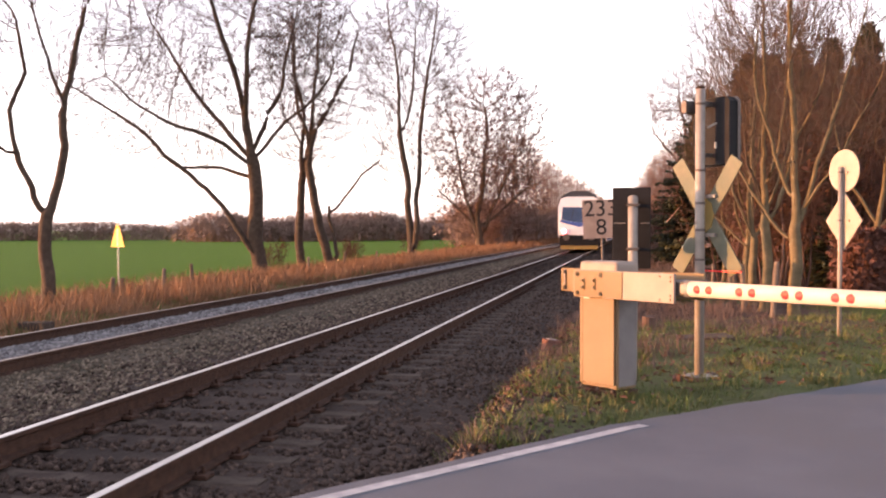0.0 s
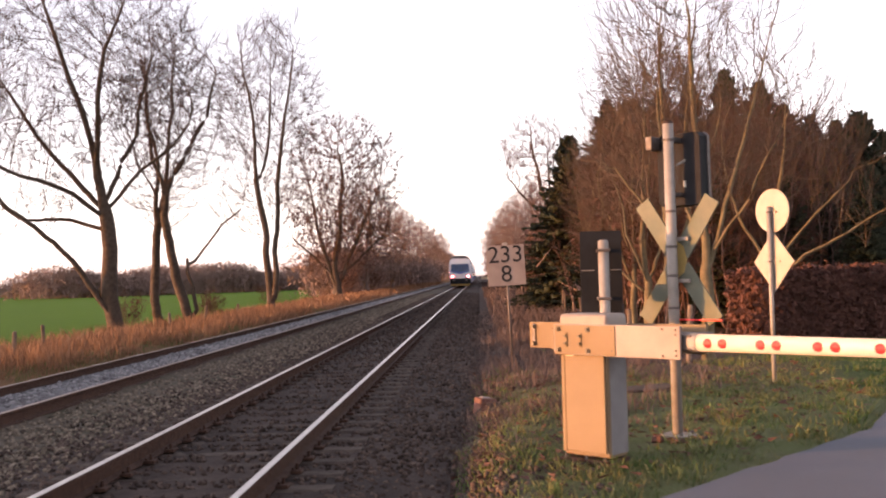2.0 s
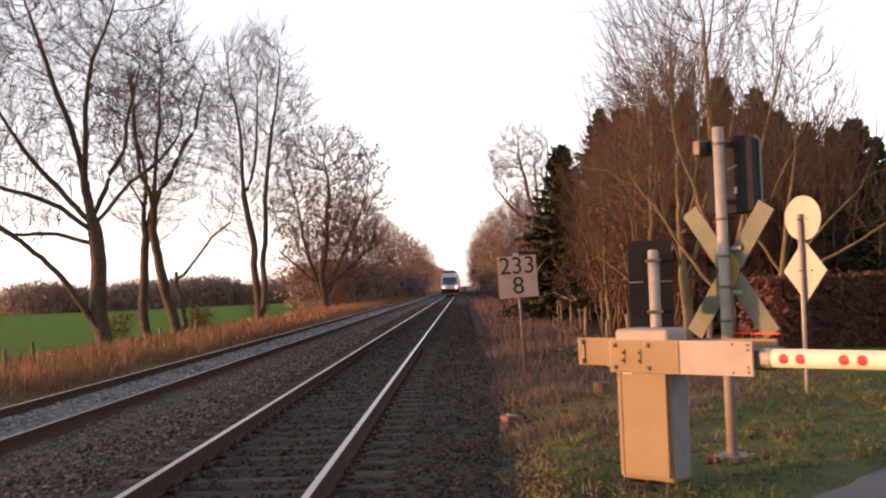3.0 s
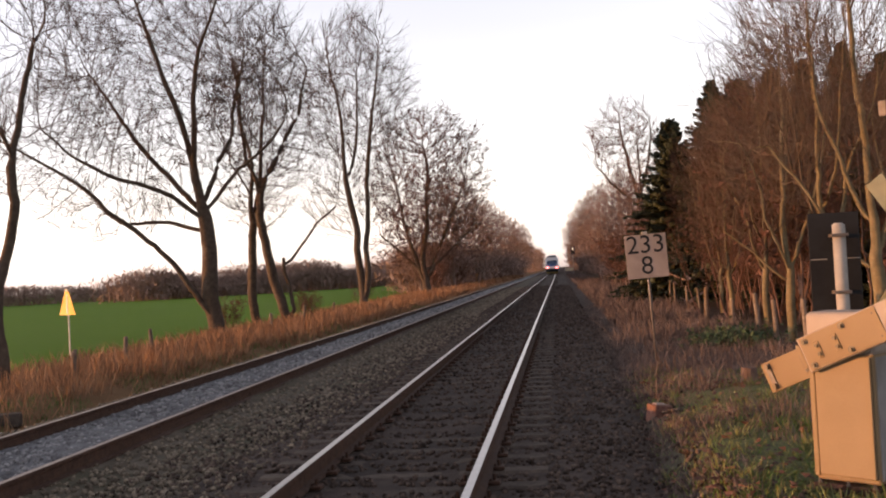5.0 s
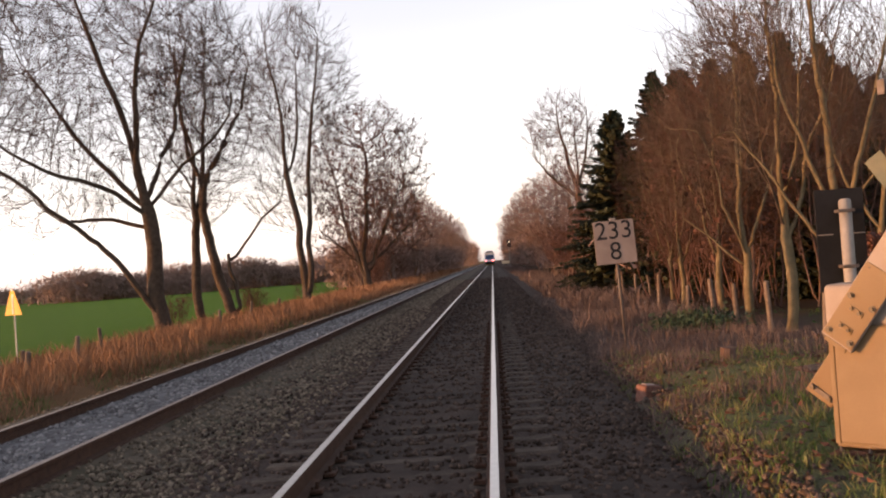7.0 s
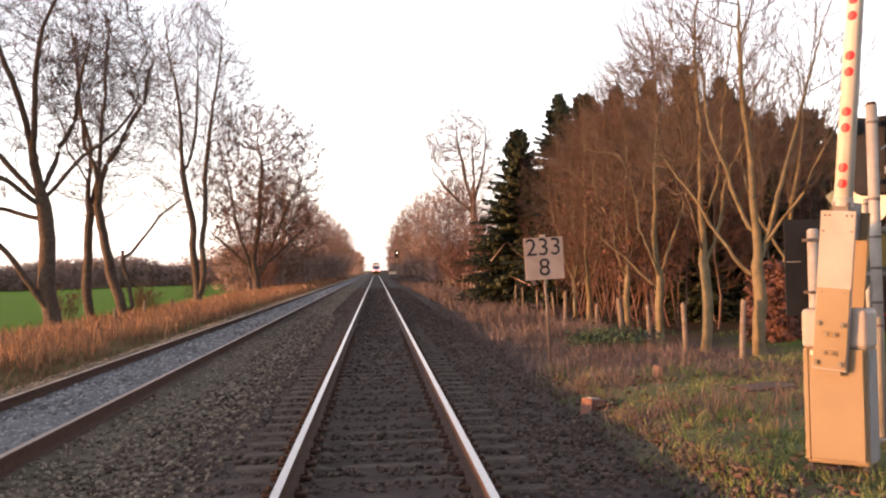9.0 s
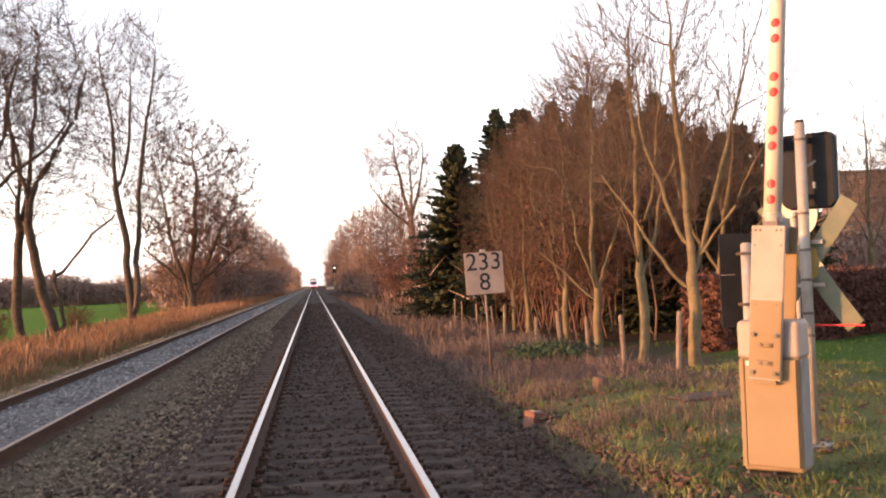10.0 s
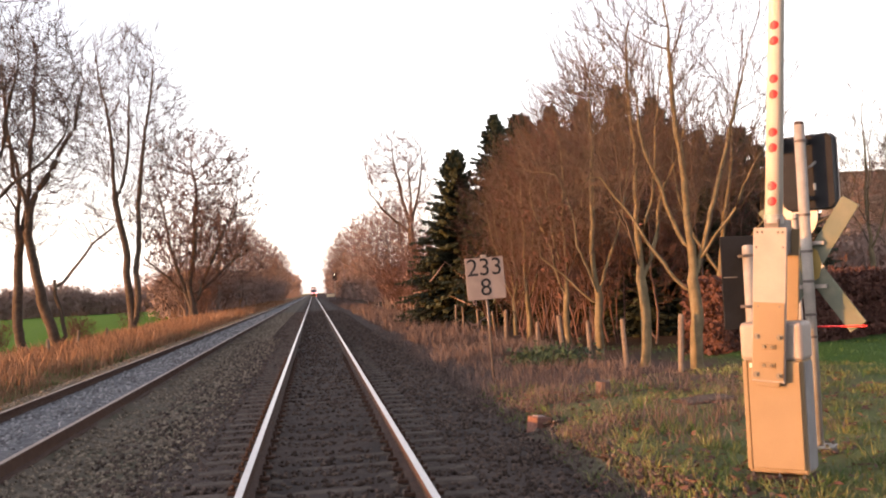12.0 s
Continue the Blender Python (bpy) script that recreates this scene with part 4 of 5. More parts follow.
tree("oak_tree", (-12.7, 40.2), [[(0, 0, 0), (-0.25, 0, 1.7), (-0.2, 0, 3.4), (-0.43, 0, 5.5)], [(-0.43, 0, 5.4), (-0.8, 0.3, 7.6), (-1.3, 0.2, 9.6), (-2.2, 0.4, 12.4), (-2.9, 0.5, 14.6)], [(-0.7, 0.2, 7.0), (-0.6, -0.3, 9.0), (-0.3, -0.5, 11.9), (0.6, -0.5, 14.3)],
     [(-0.4, 0, 5.2), (0.4, -0.3, 6.1), (1.1, -0.6, 6.9), (2.4, -1.0, 7.9), (3.2, -1.2, 9.4)], [(-0.45, 0, 5.6), (0.3, 0.6, 7.4), (1.0, 1.1, 9.5), (1.6, 1.3, 12.0)], [(-0.3, 0, 4.9), (-1.6, -0.5, 5.9), (-3.6, -0.8, 6.6), (-5.4, -0.9, 7.6), (-6.4, -1.0, 8.6)],
     [(-0.35, 0, 5.2), (-1.8, 0.8, 6.9), (-3.4, 1.2, 9.0), (-4.8, 1.6, 11.3)], [(-0.3, 0, 4.4), (-1.8, 0.6, 4.9), (-3.6, 1.0, 4.9)],
     [(-0.05, 0, 0.5), (-0.5, -0.1, 1.3), (-1.2, -0.2, 2.4), (-2.4, -0.3, 3.9), (-4.1, -0.4, 5.3), (-6.3, -0.5, 7.2), (-8.3, -0.6, 8.4)]],
     [(-1.6, 0, 11.4, 5.6, 4.4, 5.6, 1957), (-5.6, 0, 8.2, 3.6, 2.8, 3.0, 609), (1.6, -0.3, 8.6, 2.2, 2.4, 3.0, 319), (-3.6, 0.2, 5.6, 3.2, 1.6, 1.3, 260)], 0.36, 11, "wide bare oak with a second leaning stem", ROW, rz=19.6, step=0.32, kill=0.42, thin=0.0108, shoots=2.0, shoot_len=1.05)
tree("oak_tree", (-13.6, 48.5), [[(0, 0, 0), (-0.15, 0, 2.9), (0.0, 0.1, 5.2), (0.0, 0, 7.2), (-0.4, 0, 10.0), (-0.6, 0.1, 13.4)], [(0, 0.1, 5.4), (0.5, 0.2, 8.0), (0.8, 0.3, 11.0), (1.0, 0.3, 14.0)], [(0, 0, 6.4), (-1.0, -0.3, 8.2), (-1.6, -0.4, 10.2)]],
     [(0.1, 0, 11.6, 2.3, 2.2, 4.6, 629), (0.2, 0, 6.6, 1.7, 1.5, 2.2, 121)], 0.23, 15, "slender dark bare tree", ROW, rz=17, kill=0.4, thin=0.0105, shoots=1.9, shoot_len=1.05)
tree("oak_tree", (-11.9, 48.0), [[(0, 0, 0), (-0.3, 0, 1.2), (-0.7, 0, 2.7), (-1.2, 0.1, 5.8), (-1.7, 0.2, 8.2), (-2.0, 0.2, 11.0)], [(-1.1, 0.1, 5.6), (-0.2, 0.1, 8.2), (1.0, 0, 10.4), (1.5, -0.1, 12.6)], [(0.05, 0, 0.15), (0.32, -0.1, 0.7), (0.15, -0.1, 1.9), (-0.1, -0.2, 3.3)],
     [(0.0, -0.15, 2.9), (0.7, -0.3, 3.7), (1.6, -0.4, 4.9), (2.5, -0.5, 5.6)]],
     [(-0.3, 0, 10.8, 3.1, 2.6, 4.2, 730), (1.4, 0, 7.6, 2.2, 1.8, 2.3, 172), (-1.2, 0.2, 6.0, 1.6, 1.4, 1.8, 70)], 0.26, 18, "bare tree with two leaning stems", ROW, rz=15.5, kill=0.42, thin=0.0105, shoots=1.9, shoot_len=1.05)
tree("oak_tree", (-12.0, 67.5), [[(0, 0, 0), (-0.3, 0, 4.1), (-0.5, 0, 6.9), (-0.9, 0.2, 10.4), (-1.3, 0.2, 15.5), (-1.6, 0.2, 19.2)], [(0.1, 0, 0.4), (0.3, 0, 4.1), (0.6, -0.2, 8.4), (1.2, -0.4, 13.5), (1.9, -0.4, 18.4)], [(-0.7, 0.1, 9.0), (0.1, 0.5, 12.5), (0.3, 0.8, 17.5)]],
     [(0.1, 0, 14.6, 3.9, 3.3, 6.0, 1667), (-1.5, 0, 7.4, 2.0, 1.8, 2.9, 246), (0.9, 0, 7.6, 1.5, 1.6, 2.4, 130)], 0.33, 21, "tall narrow bare tree with two stems", ROW, rz=11.3, step=0.42, kill=0.52, thin=0.0145, up=0.22, rise=0.6, shoots=2.1, shoot_len=1.35)
tree("oak_tree", (-11.7, 98.0), [[(0, 0, 0), (-0.1, 0, 2.0), (0.0, 0, 5.0), (0.4, 0, 10.0), (0.3, 0, 15.0)], [(0, 0, 0.8), (-0.9, 0.2, 3.6), (-2.0, 0.3, 7.5), (-2.6, 0.3, 11.5)], [(0, 0, 1.2), (1.0, 0, 3.8), (2.6, -0.2, 7.2), (4.0, -0.3, 10.5)], [(-0.1, 0, 2.0), (-2.4, 0.3, 4.4), (-4.2, 0.5, 6.0)], [(0, 0, 2.4), (2.4, 0.4, 4.2), (4.4, 0.5, 6.0)]],
     [(0.6, 0, 10.8, 6.0, 4.8, 7.6, 2100), (0.8, 0, 5.4, 6.0, 4.0, 3.0, 520)], 0.42, 25, "broad bare oak with some remaining red leaves", ROW, twigs=TWIG_RED, rz=7.6, step=0.5, kill=0.58, thin=0.0205, shoots=2.4, shoot_len=1.4, leaf_mat=DRYLEAF, leafy=0.16, leaf=0.11, leaf_above=6.0)
ALONG = "bare trees along the railway"
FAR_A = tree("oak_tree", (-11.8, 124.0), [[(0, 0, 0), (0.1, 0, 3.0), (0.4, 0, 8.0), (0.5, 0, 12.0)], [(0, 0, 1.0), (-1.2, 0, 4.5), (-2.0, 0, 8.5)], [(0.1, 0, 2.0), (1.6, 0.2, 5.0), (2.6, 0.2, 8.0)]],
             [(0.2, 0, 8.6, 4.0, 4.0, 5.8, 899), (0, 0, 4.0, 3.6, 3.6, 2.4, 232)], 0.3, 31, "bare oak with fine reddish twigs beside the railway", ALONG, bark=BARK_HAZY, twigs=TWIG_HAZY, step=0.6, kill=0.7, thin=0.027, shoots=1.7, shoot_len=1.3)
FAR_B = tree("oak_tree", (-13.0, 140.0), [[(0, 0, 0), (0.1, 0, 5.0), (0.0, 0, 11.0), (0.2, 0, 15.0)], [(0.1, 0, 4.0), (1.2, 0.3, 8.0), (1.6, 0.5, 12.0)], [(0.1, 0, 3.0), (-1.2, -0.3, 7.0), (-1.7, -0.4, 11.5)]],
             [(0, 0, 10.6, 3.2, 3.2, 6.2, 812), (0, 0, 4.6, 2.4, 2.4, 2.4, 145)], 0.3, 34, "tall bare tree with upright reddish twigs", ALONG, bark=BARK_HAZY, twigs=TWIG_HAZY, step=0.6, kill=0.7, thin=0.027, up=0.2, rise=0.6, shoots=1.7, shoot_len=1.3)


def copies(src, spots, group=""):
    for x, y, sc, rz in spots:
        ob = copy_thing(src, pose(x, y, float(ground_z(x, y)) - 0.1, 0, 0, rz) @ Matrix.Scale(sc, 4))
        ob.scale = (sc, sc, sc)
        if group:
            ob["group"] = group


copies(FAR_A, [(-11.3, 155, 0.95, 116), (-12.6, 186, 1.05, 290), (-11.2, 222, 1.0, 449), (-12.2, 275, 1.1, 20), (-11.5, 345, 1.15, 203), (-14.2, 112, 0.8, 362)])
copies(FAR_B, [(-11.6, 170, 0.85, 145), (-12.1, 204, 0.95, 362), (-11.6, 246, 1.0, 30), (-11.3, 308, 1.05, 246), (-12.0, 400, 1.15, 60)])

WOODROW = "bare trees behind the fence"
LIMEKEY = dict(bark=BARK_TAN, twigs=TWIG_TAN, step=0.2, kill=0.26, thin=0.0062, up=0.16, wob=0.16, rise=0.7, shoots=1.2, shoot_len=0.9)
VA = tree("lime_tree", (6.5, 16.9), [[(0, 0, 0), (0.02, 0, 0.9), (-0.02, 0, 1.6)], [(-0.02, 0, 1.35), (-0.5, -0.1, 1.95), (-0.95, -0.15, 2.7), (-1.5, -0.2, 3.5)], [(0, 0, 1.6), (0.25, 0.1, 2.4), (0.55, 0.2, 3.4), (0.95, 0.3, 4.9)], [(0, 0, 1.6), (-0.05, 0.1, 2.6), (-0.15, 0.2, 4.2), (-0.2, 0.3, 6.0)],
          [(0.1, 0.05, 1.9), (0.75, -0.1, 2.8), (1.3, -0.2, 3.9)], [(-0.03, 0.05, 2.1), (-0.5, 0.2, 3.4), (-0.8, 0.3, 5.0)]],
          [(0, 0, 5.2, 1.9, 1.7, 2.8, 557), (-1.1, -0.1, 3.6, 1.0, 0.9, 1.1, 80), (1.1, 0, 4.2, 0.9, 0.9, 1.3, 80)], 0.11, 41, "olive-tan bare tree forking low into spreading limbs", WOODROW, rz=-20, **LIMEKEY)
VB = tree("lime_tree", (6.2, 18.9), [[(0, 0, 0), (0.02, 0, 1.8), (0, 0, 2.6), (0.05, 0, 4.4), (0.0, 0, 6.4)], [(0, 0, 1.7), (0.45, 0.1, 2.7), (0.9, 0.2, 4.0), (1.2, 0.2, 5.2)], [(0, 0, 2.2), (-0.4, 0.1, 3.2), (-0.7, 0.2, 4.6)], [(0, 0, 1.9), (-0.35, -0.3, 3.0), (-0.5, -0.5, 4.4)], [(0.02, 0, 2.5), (0.3, -0.3, 3.8), (0.45, -0.4, 5.4)]],
          [(0.1, 0, 5.2, 1.5, 1.5, 2.7, 431), (0.1, 0, 3.4, 1.3, 1.2, 1.0, 80)], 0.1, 44, "olive-tan bare tree with steep limbs", WOODROW, **LIMEKEY)
VC = tree("lime_tree", (6.45, 22.6), [[(0, 0, 0), (0.02, 0, 1.6), (-0.05, 0, 3.2), (0.05, 0, 5.0), (0.1, 0, 6.8)], [(0, 0, 1.6), (0.5, 0.1, 2.8), (0.9, 0.2, 4.2), (1.1, 0.2, 5.6)], [(0, 0, 1.5), (-0.5, -0.2, 2.7), (-0.85, -0.3, 4.2)], [(0, 0, 1.9), (0.15, 0.5, 3.6), (0.3, 0.7, 5.2)], [(0, 0, 1.3), (-0.7, 0.1, 2.0), (-1.3, 0.1, 2.5)]],
          [(0, 0, 5.2, 1.6, 1.5, 2.7, 449), (-0.3, 0, 3.2, 1.3, 1.2, 1.0, 80)], 0.095, 47, "olive-tan bare tree with steep limbs", WOODROW, **LIMEKEY)
copies(VB, [(6.8, 26.7, 0.85, 188), (6.4, 30.2, 0.8, 348)])
copies(VC, [(6.8, 34.0, 0.85, 130)])
VD = tree("lime_tree", (8.9, 21.3), [[(0, 0, 0), (0.03, 0, 1.0), (0, 0, 1.9)], [(0, 0, 1.3), (0.7, 0, 1.9), (1.5, 0.1, 2.3), (2.5, 0.2, 2.9)], [(0, 0, 1.6), (0.8, 0.2, 2.6), (1.7, 0.3, 3.5)], [(0, 0, 1.8), (0.15, 0, 3.0), (0.4, 0, 4.6)], [(0, 0, 1.7), (-0.6, 0, 2.7), (-0.9, -0.1, 4.0)]],
          [(0.3, 0, 4.4, 1.8, 1.5, 1.8, 392), (1.9, 0.1, 3.2, 1.5, 1.2, 1.2, 182)], 0.1, 49, "olive-tan bare tree with long spreading side limbs", WOODROW, rz=-15, **LIMEKEY)
YOUNG = "slender young trees in the wood"
YA = tree("alder_tree", (7.7, 27.5), [[(0, 0, 0), (0.05, 0, 2.5), (0.0, 0, 5.0), (0.1, 0, 7.4)], [(0.1, 0, 0.2), (0.5, 0.1, 2.6), (0.8, 0.2, 5.4)]],
          [(0, 0, 5.3, 1.5, 1.5, 2.9, 431), (0, 0, 2.6, 1.2, 1.2, 1.4, 98)], 0.05, 55, "slender young tree with dense reddish brown twigs", YOUNG, bark=BARK_PINK, twigs=TWIG_RED, step=0.24, kill=0.3, thin=0.0095, up=0.2, rise=0.6, shoots=1.7, shoot_len=0.9)
YB = tree("alder_tree", (8.6, 30.5), [[(0, 0, 0), (-0.05, 0, 3.0), (0.05, 0, 5.5), (0.0, 0, 8.2)], [(0.0, 0, 1.2), (0.6, 0.2, 3.6), (1.0, 0.3, 6.0)], [(0, 0, 2.6), (-0.6, 0.1, 4.6), (-0.9, 0.2, 6.4)]],
          [(0, 0, 5.8, 1.6, 1.6, 3.0, 467), (0, 0, 3.0, 1.4, 1.4, 1.4, 107)], 0.055, 56, "slender young tree with dense reddish brown twigs", YOUNG, bark=BARK_PINK, twigs=TWIG_RED, step=0.24, kill=0.3, thin=0.0095, up=0.2, rise=0.6, shoots=1.7, shoot_len=0.9)
copies(YA, [(7.4, 31.5, 0.84, 101), (9.4, 33.5, 0.92, 232), (7.6, 36.0, 0.86, 362), (10.6, 30.2, 0.88, 20), (11.8, 33.0, 0.95, 435), (8.4, 40.0, 0.92, 159), (12.6, 29.0, 0.81, 304), (9.2, 26.6, 0.79, 478)])
copies(YB, [(8.0, 34.0, 0.84, 40), (10.2, 36.0, 0.88, 275), (11.0, 27.6, 0.75, 145), (9.2, 43.0, 0.86, 406), (13.6, 32.0, 0.79, 217), (7.3, 29.4, 0.75, 333), (12.4, 36.0, 0.86, 15), (7.7, 44.5, 0.79, 108)])
BIG = tree("lime_tree", (9.2, 92.0), [[(0, 0, 0), (0.1, 0, 4.0), (0, 0, 7.8)], [(0, 0, 7.0), (-1.4, 0, 8.2), (-2.6, 0.2, 9.4), (-3.6, 0.2, 10.8)], [(0, 0, 7.8), (-0.7, -0.3, 10.0), (-1.3, -0.5, 13.0), (-1.5, -0.5, 15.2)], [(0, 0, 7.8), (0.7, 0.3, 10.0), (1.3, 0.5, 13.0), (1.4, 0.5, 15.0)], [(0, 0, 7.4), (0.2, 0.8, 10.4), (0.1, 1.2, 13.8)]],
           [(-0.8, 0, 12.4, 3.7, 3.2, 4.3, 1102)], 0.42, 52, "tall bare tree rising over the wood", "", twigs=TWIG_RED, step=0.45, kill=0.5, thin=0.017, shoots=2.2, shoot_len=1.3)
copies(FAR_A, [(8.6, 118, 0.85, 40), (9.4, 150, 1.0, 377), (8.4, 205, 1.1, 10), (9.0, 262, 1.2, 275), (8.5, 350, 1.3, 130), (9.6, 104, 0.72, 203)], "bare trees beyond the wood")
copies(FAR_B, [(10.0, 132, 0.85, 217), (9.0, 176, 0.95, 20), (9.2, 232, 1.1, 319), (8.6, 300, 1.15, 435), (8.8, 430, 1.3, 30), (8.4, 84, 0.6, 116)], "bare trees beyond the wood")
copies(VB, [(27.4, 46.0, 1.45, 290)])
copies(VC, [(30.5, 48.0, 1.3, 20)])
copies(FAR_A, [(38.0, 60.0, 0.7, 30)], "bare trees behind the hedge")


def thicket(name, at, seed, n, height, spread, label, group, twigs, leafy=None, leaves=0):
    rng = np.random.default_rng(seed)
    th = thing(name, pose(at[0], at[1], float(ground_z(*at)) - 0.05), label, "shrub", group)
    wood, twig, leaf = Twigs(), Twigs(), []
    for _ in range(n):
        d = np.array([rng.normal(0, 0.22), rng.normal(0, 0.22), 1.0])
        o = (rng.normal(0, spread), rng.normal(0, spread), 0)
        grow(rng, o, d / np.linalg.norm(d), height * rng.uniform(0.55, 1.1), 0.035, 1, dict(OAK, levels=4, kids=(0, 8, 4, 2), thin=0.006, angle=(0, 32, 40, 45), ratio=(0, 0.36, 0.5, 0.5), leafy=leaves, leaf=0.06, wobble=0.05), wood, twig, leaf if leafy else None)
    wood.build("stem", twigs, th)
    twig.build("crown", twigs, th)
    if leaf:
        lf = Twigs()
        lf.tris(leaf)
        lf.build("withered_leaves", leafy, th, "copper withered leaves", False)
    return th


SHRUBS = "shrubs at the wood's edge"
SA = thicket("hazel_shrub", (7.6, 32.6), 61, 13, 5.2, 0.8, "reddish brown leafless thicket of upright stems", SHRUBS, TWIG_RED)
SB = thicket("hazel_shrub", (8.3, 28.0), 62, 11, 4.6, 0.7, "reddish brown thicket with copper leaves", SHRUBS, TWIG_RED, DRYLEAF, 0.5)
copies(SA, [(8.4, 31, 1.1, 50), (8.9, 36, 1.3, 200), (7.8, 58, 1.1, 80), (7.8, 68, 1.2, 190), (7.9, 78, 1.2, 270), (8.4, 86, 1.2, 20), (-12.5, 104, 0.9, 70), (8.2, 104, 1.2, 30), (-13.0, 116, 1.1, 140)])
copies(SB, [(8.0, 33.0, 0.8, 140), (7.4, 37.0, 0.8, 210), (7.0, 63, 0.9, 100), (7.0, 74, 0.9, 300), (7.2, 86, 1.0, 45), (-12.0, 52.0, 0.36, 45), (-13.2, 42.6, 0.36, 200), (-12.6, 70.0, 0.4, 90), (-11.4, 49.6, 0.3, 140), (-12.5, 110, 0.8, 90), (-12.0, 128, 0.8, 180)])


def spruce(at, seed, height, radius, label):
    """Whorls of drooping branches set with short needle sprays, narrowing to a leader."""
    rng = np.random.default_rng(seed)
    th = thing("spruce_tree", pose(at[0], at[1], float(ground_z(*at)) - 0.1), label, "tree", "dark spruces in the wood")
    wood, fol = Twigs(), []
    wood.tube([(0, 0, 0), (0.03, 0, height * 0.5), (0, 0, height)], [0.16, 0.09, 0.012], 8)
    z = 0.3
    while z < height - 0.12:
        t = z / height
        reach = radius * (1 - t) ** 0.82 * rng.uniform(0.8, 1.12) + 0.05
        for k in range(int(9 + 9 * (1 - t))):
            az = rng.uniform(0, 2 * math.pi)
            ln = reach * rng.uniform(0.62, 1.1)
            o = np.array([math.cos(az), math.sin(az), 0.0])
            side = np.array([-o[1], o[0], 0.0])
            slope = -0.42 + 0.85 * t ** 1.5 + rng.normal(0, 0.08)
            a = np.array([0, 0, z])
            e = a + o * ln + [0, 0, slope * ln + 0.10 * ln]
            m_ = a + o * ln * 0.55 + [0, 0, slope * ln * 0.62]
            wood.tube([a, m_, e], [0.018, 0.012, 0.005], 3)
            n = int(8 + 5 * ln)
            s = np.sort(rng.uniform(0.12, 1.0, n))[:, None]
            c = (1 - s) ** 2 * a + 2 * s * (1 - s) * m_ + s * s * e
            w = (0.15 + 0.48 * (1 - s)) * min(1.0, 0.10 + 0.55 * ln) * rng.uniform(0.6, 1.2, (n, 1))
            for sg in (-1, 1):
                tip = c + sg * side * w + o * w * 0.75 + np.concatenate([np.zeros((n, 2)), -0.05 - 0.35 * w * rng.random((n, 1))], 1)
                fol.append(np.stack([c - o * 0.10, tip, c + o * 0.11 + np.concatenate([np.zeros((n, 2)), rng.normal(0.01, 0.035, (n, 1))], 1)], 1))
                hang = c + sg * side * w * 0.35 + o * 0.05 - np.concatenate([np.zeros((n, 2)), 0.10 + 0.16 * rng.random((n, 1))], 1)
                fol.append(np.stack([c - side * 0.09, hang, c + side * 0.10 + o * 0.05], 1))
        z += (0.15 + 0.07 * rng.random()) * (1 if t < 0.85 else 0.65)
    wood.build("trunk", BARK_DARK, th)
    f = Twigs()
    f.tris(np.concatenate(fol))
    f.build("needles", NEEDLES, th, "", False)
    return th


S1 = spruce((7.2, 49.0), 71, 8.9, 3.7, "dark green spruce at the wood's edge")
S2 = spruce((8.9, 47.0), 72, 10.3, 3.1, "dark green spruce in the wood")
S3 = spruce((12.8, 40.0), 73, 10.1, 2.9, "dark green spruce in the wood")
for src, own, spots in ((S1, 8.6, ((9.7, 45.0, 9.6), (14.4, 38.0, 8.0), (18.5, 41.0, 8.1), (20.8, 43.0, 6.4), (8.2, 54.5, 8.0), (11.8, 45.5, 9.0), (16.4, 42.5, 7.8), (22.6, 46.0, 5.6))),
                        (S2, 10.0, ((10.7, 43.0, 9.6), (13.6, 38.0, 9.0), (17.2, 40.0, 7.7), (10.4, 49.5, 9.2), (14.6, 42.0, 8.2), (12.2, 33.8, 5.6), (14.8, 33.5, 5.2), (16.8, 35.6, 5.4))),
                        (S3, 9.8, ((11.6, 41.0, 9.5), (15.5, 38.0, 7.6), (19.7, 41.5, 7.4), (13.4, 44.0, 8.8), (18.4, 44.0, 7.2), (10.6, 33.6, 5.4), (13.6, 31.4, 4.8), (9.6, 38.4, 6.0), (18.4, 37.4, 5.4), (9.8, 29.6, 4.6), (11.6, 28.4, 4.4), (13.4, 27.6, 4.2), (15.4, 29.6, 4.6)))):
    copies(src, [(x, y, h / own, (x * 97 + y * 31) % 360) for x, y, h in spots])


def far_wood(name, centre, seed, label, n, span, height, thick=4.0, fine=1.0):
    """Distant woods: crowns of slender upright slivers round thin stems."""
    rng = np.random.default_rng(seed)
    tw = Twigs()
    for k in range(n):
        s = rng.uniform(-0.5, 0.5)
        x, y = centre[0] + span[0] * s + rng.uniform(-thick, thick), centre[1] + span[1] * s + rng.uniform(-thick, thick)
        z = float(ground_z(x, y)) - 0.3
        h = height * (0.8 + 0.45 * noise.noise(Vector((x * 0.06, y * 0.06, seed)))) * rng.uniform(0.85, 1.05)
        if k % 5 == 0:
            tw.tube([(x, y, z), (x + rng.normal(0, 0.3), y, z + h)], [0.12 * fine, 0.03], 3)
        m = 15
        u = rng.uniform(0.0, 1.0, m)
        c = np.stack([x + rng.normal(0, 1.2, m), y + rng.normal(0, 1.2, m), z + h * u ** 0.7 * 0.88], -1)
        lean = rng.normal(0, 0.7, (m, 3)) * [1, 1, 0.4] + np.array([0, 0, 0.7])
        ln = rng.uniform(0.4, 1.2, (m, 1)) * fine
        w = rng.normal(0, 0.075 * fine, (m, 3))
        tw.tris(np.stack([c - w, c + w, c + lean * ln], 1))
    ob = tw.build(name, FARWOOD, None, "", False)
    return tagged(ob, label, "wood", kind="stuff")


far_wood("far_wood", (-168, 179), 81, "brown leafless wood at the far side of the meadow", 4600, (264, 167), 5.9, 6)
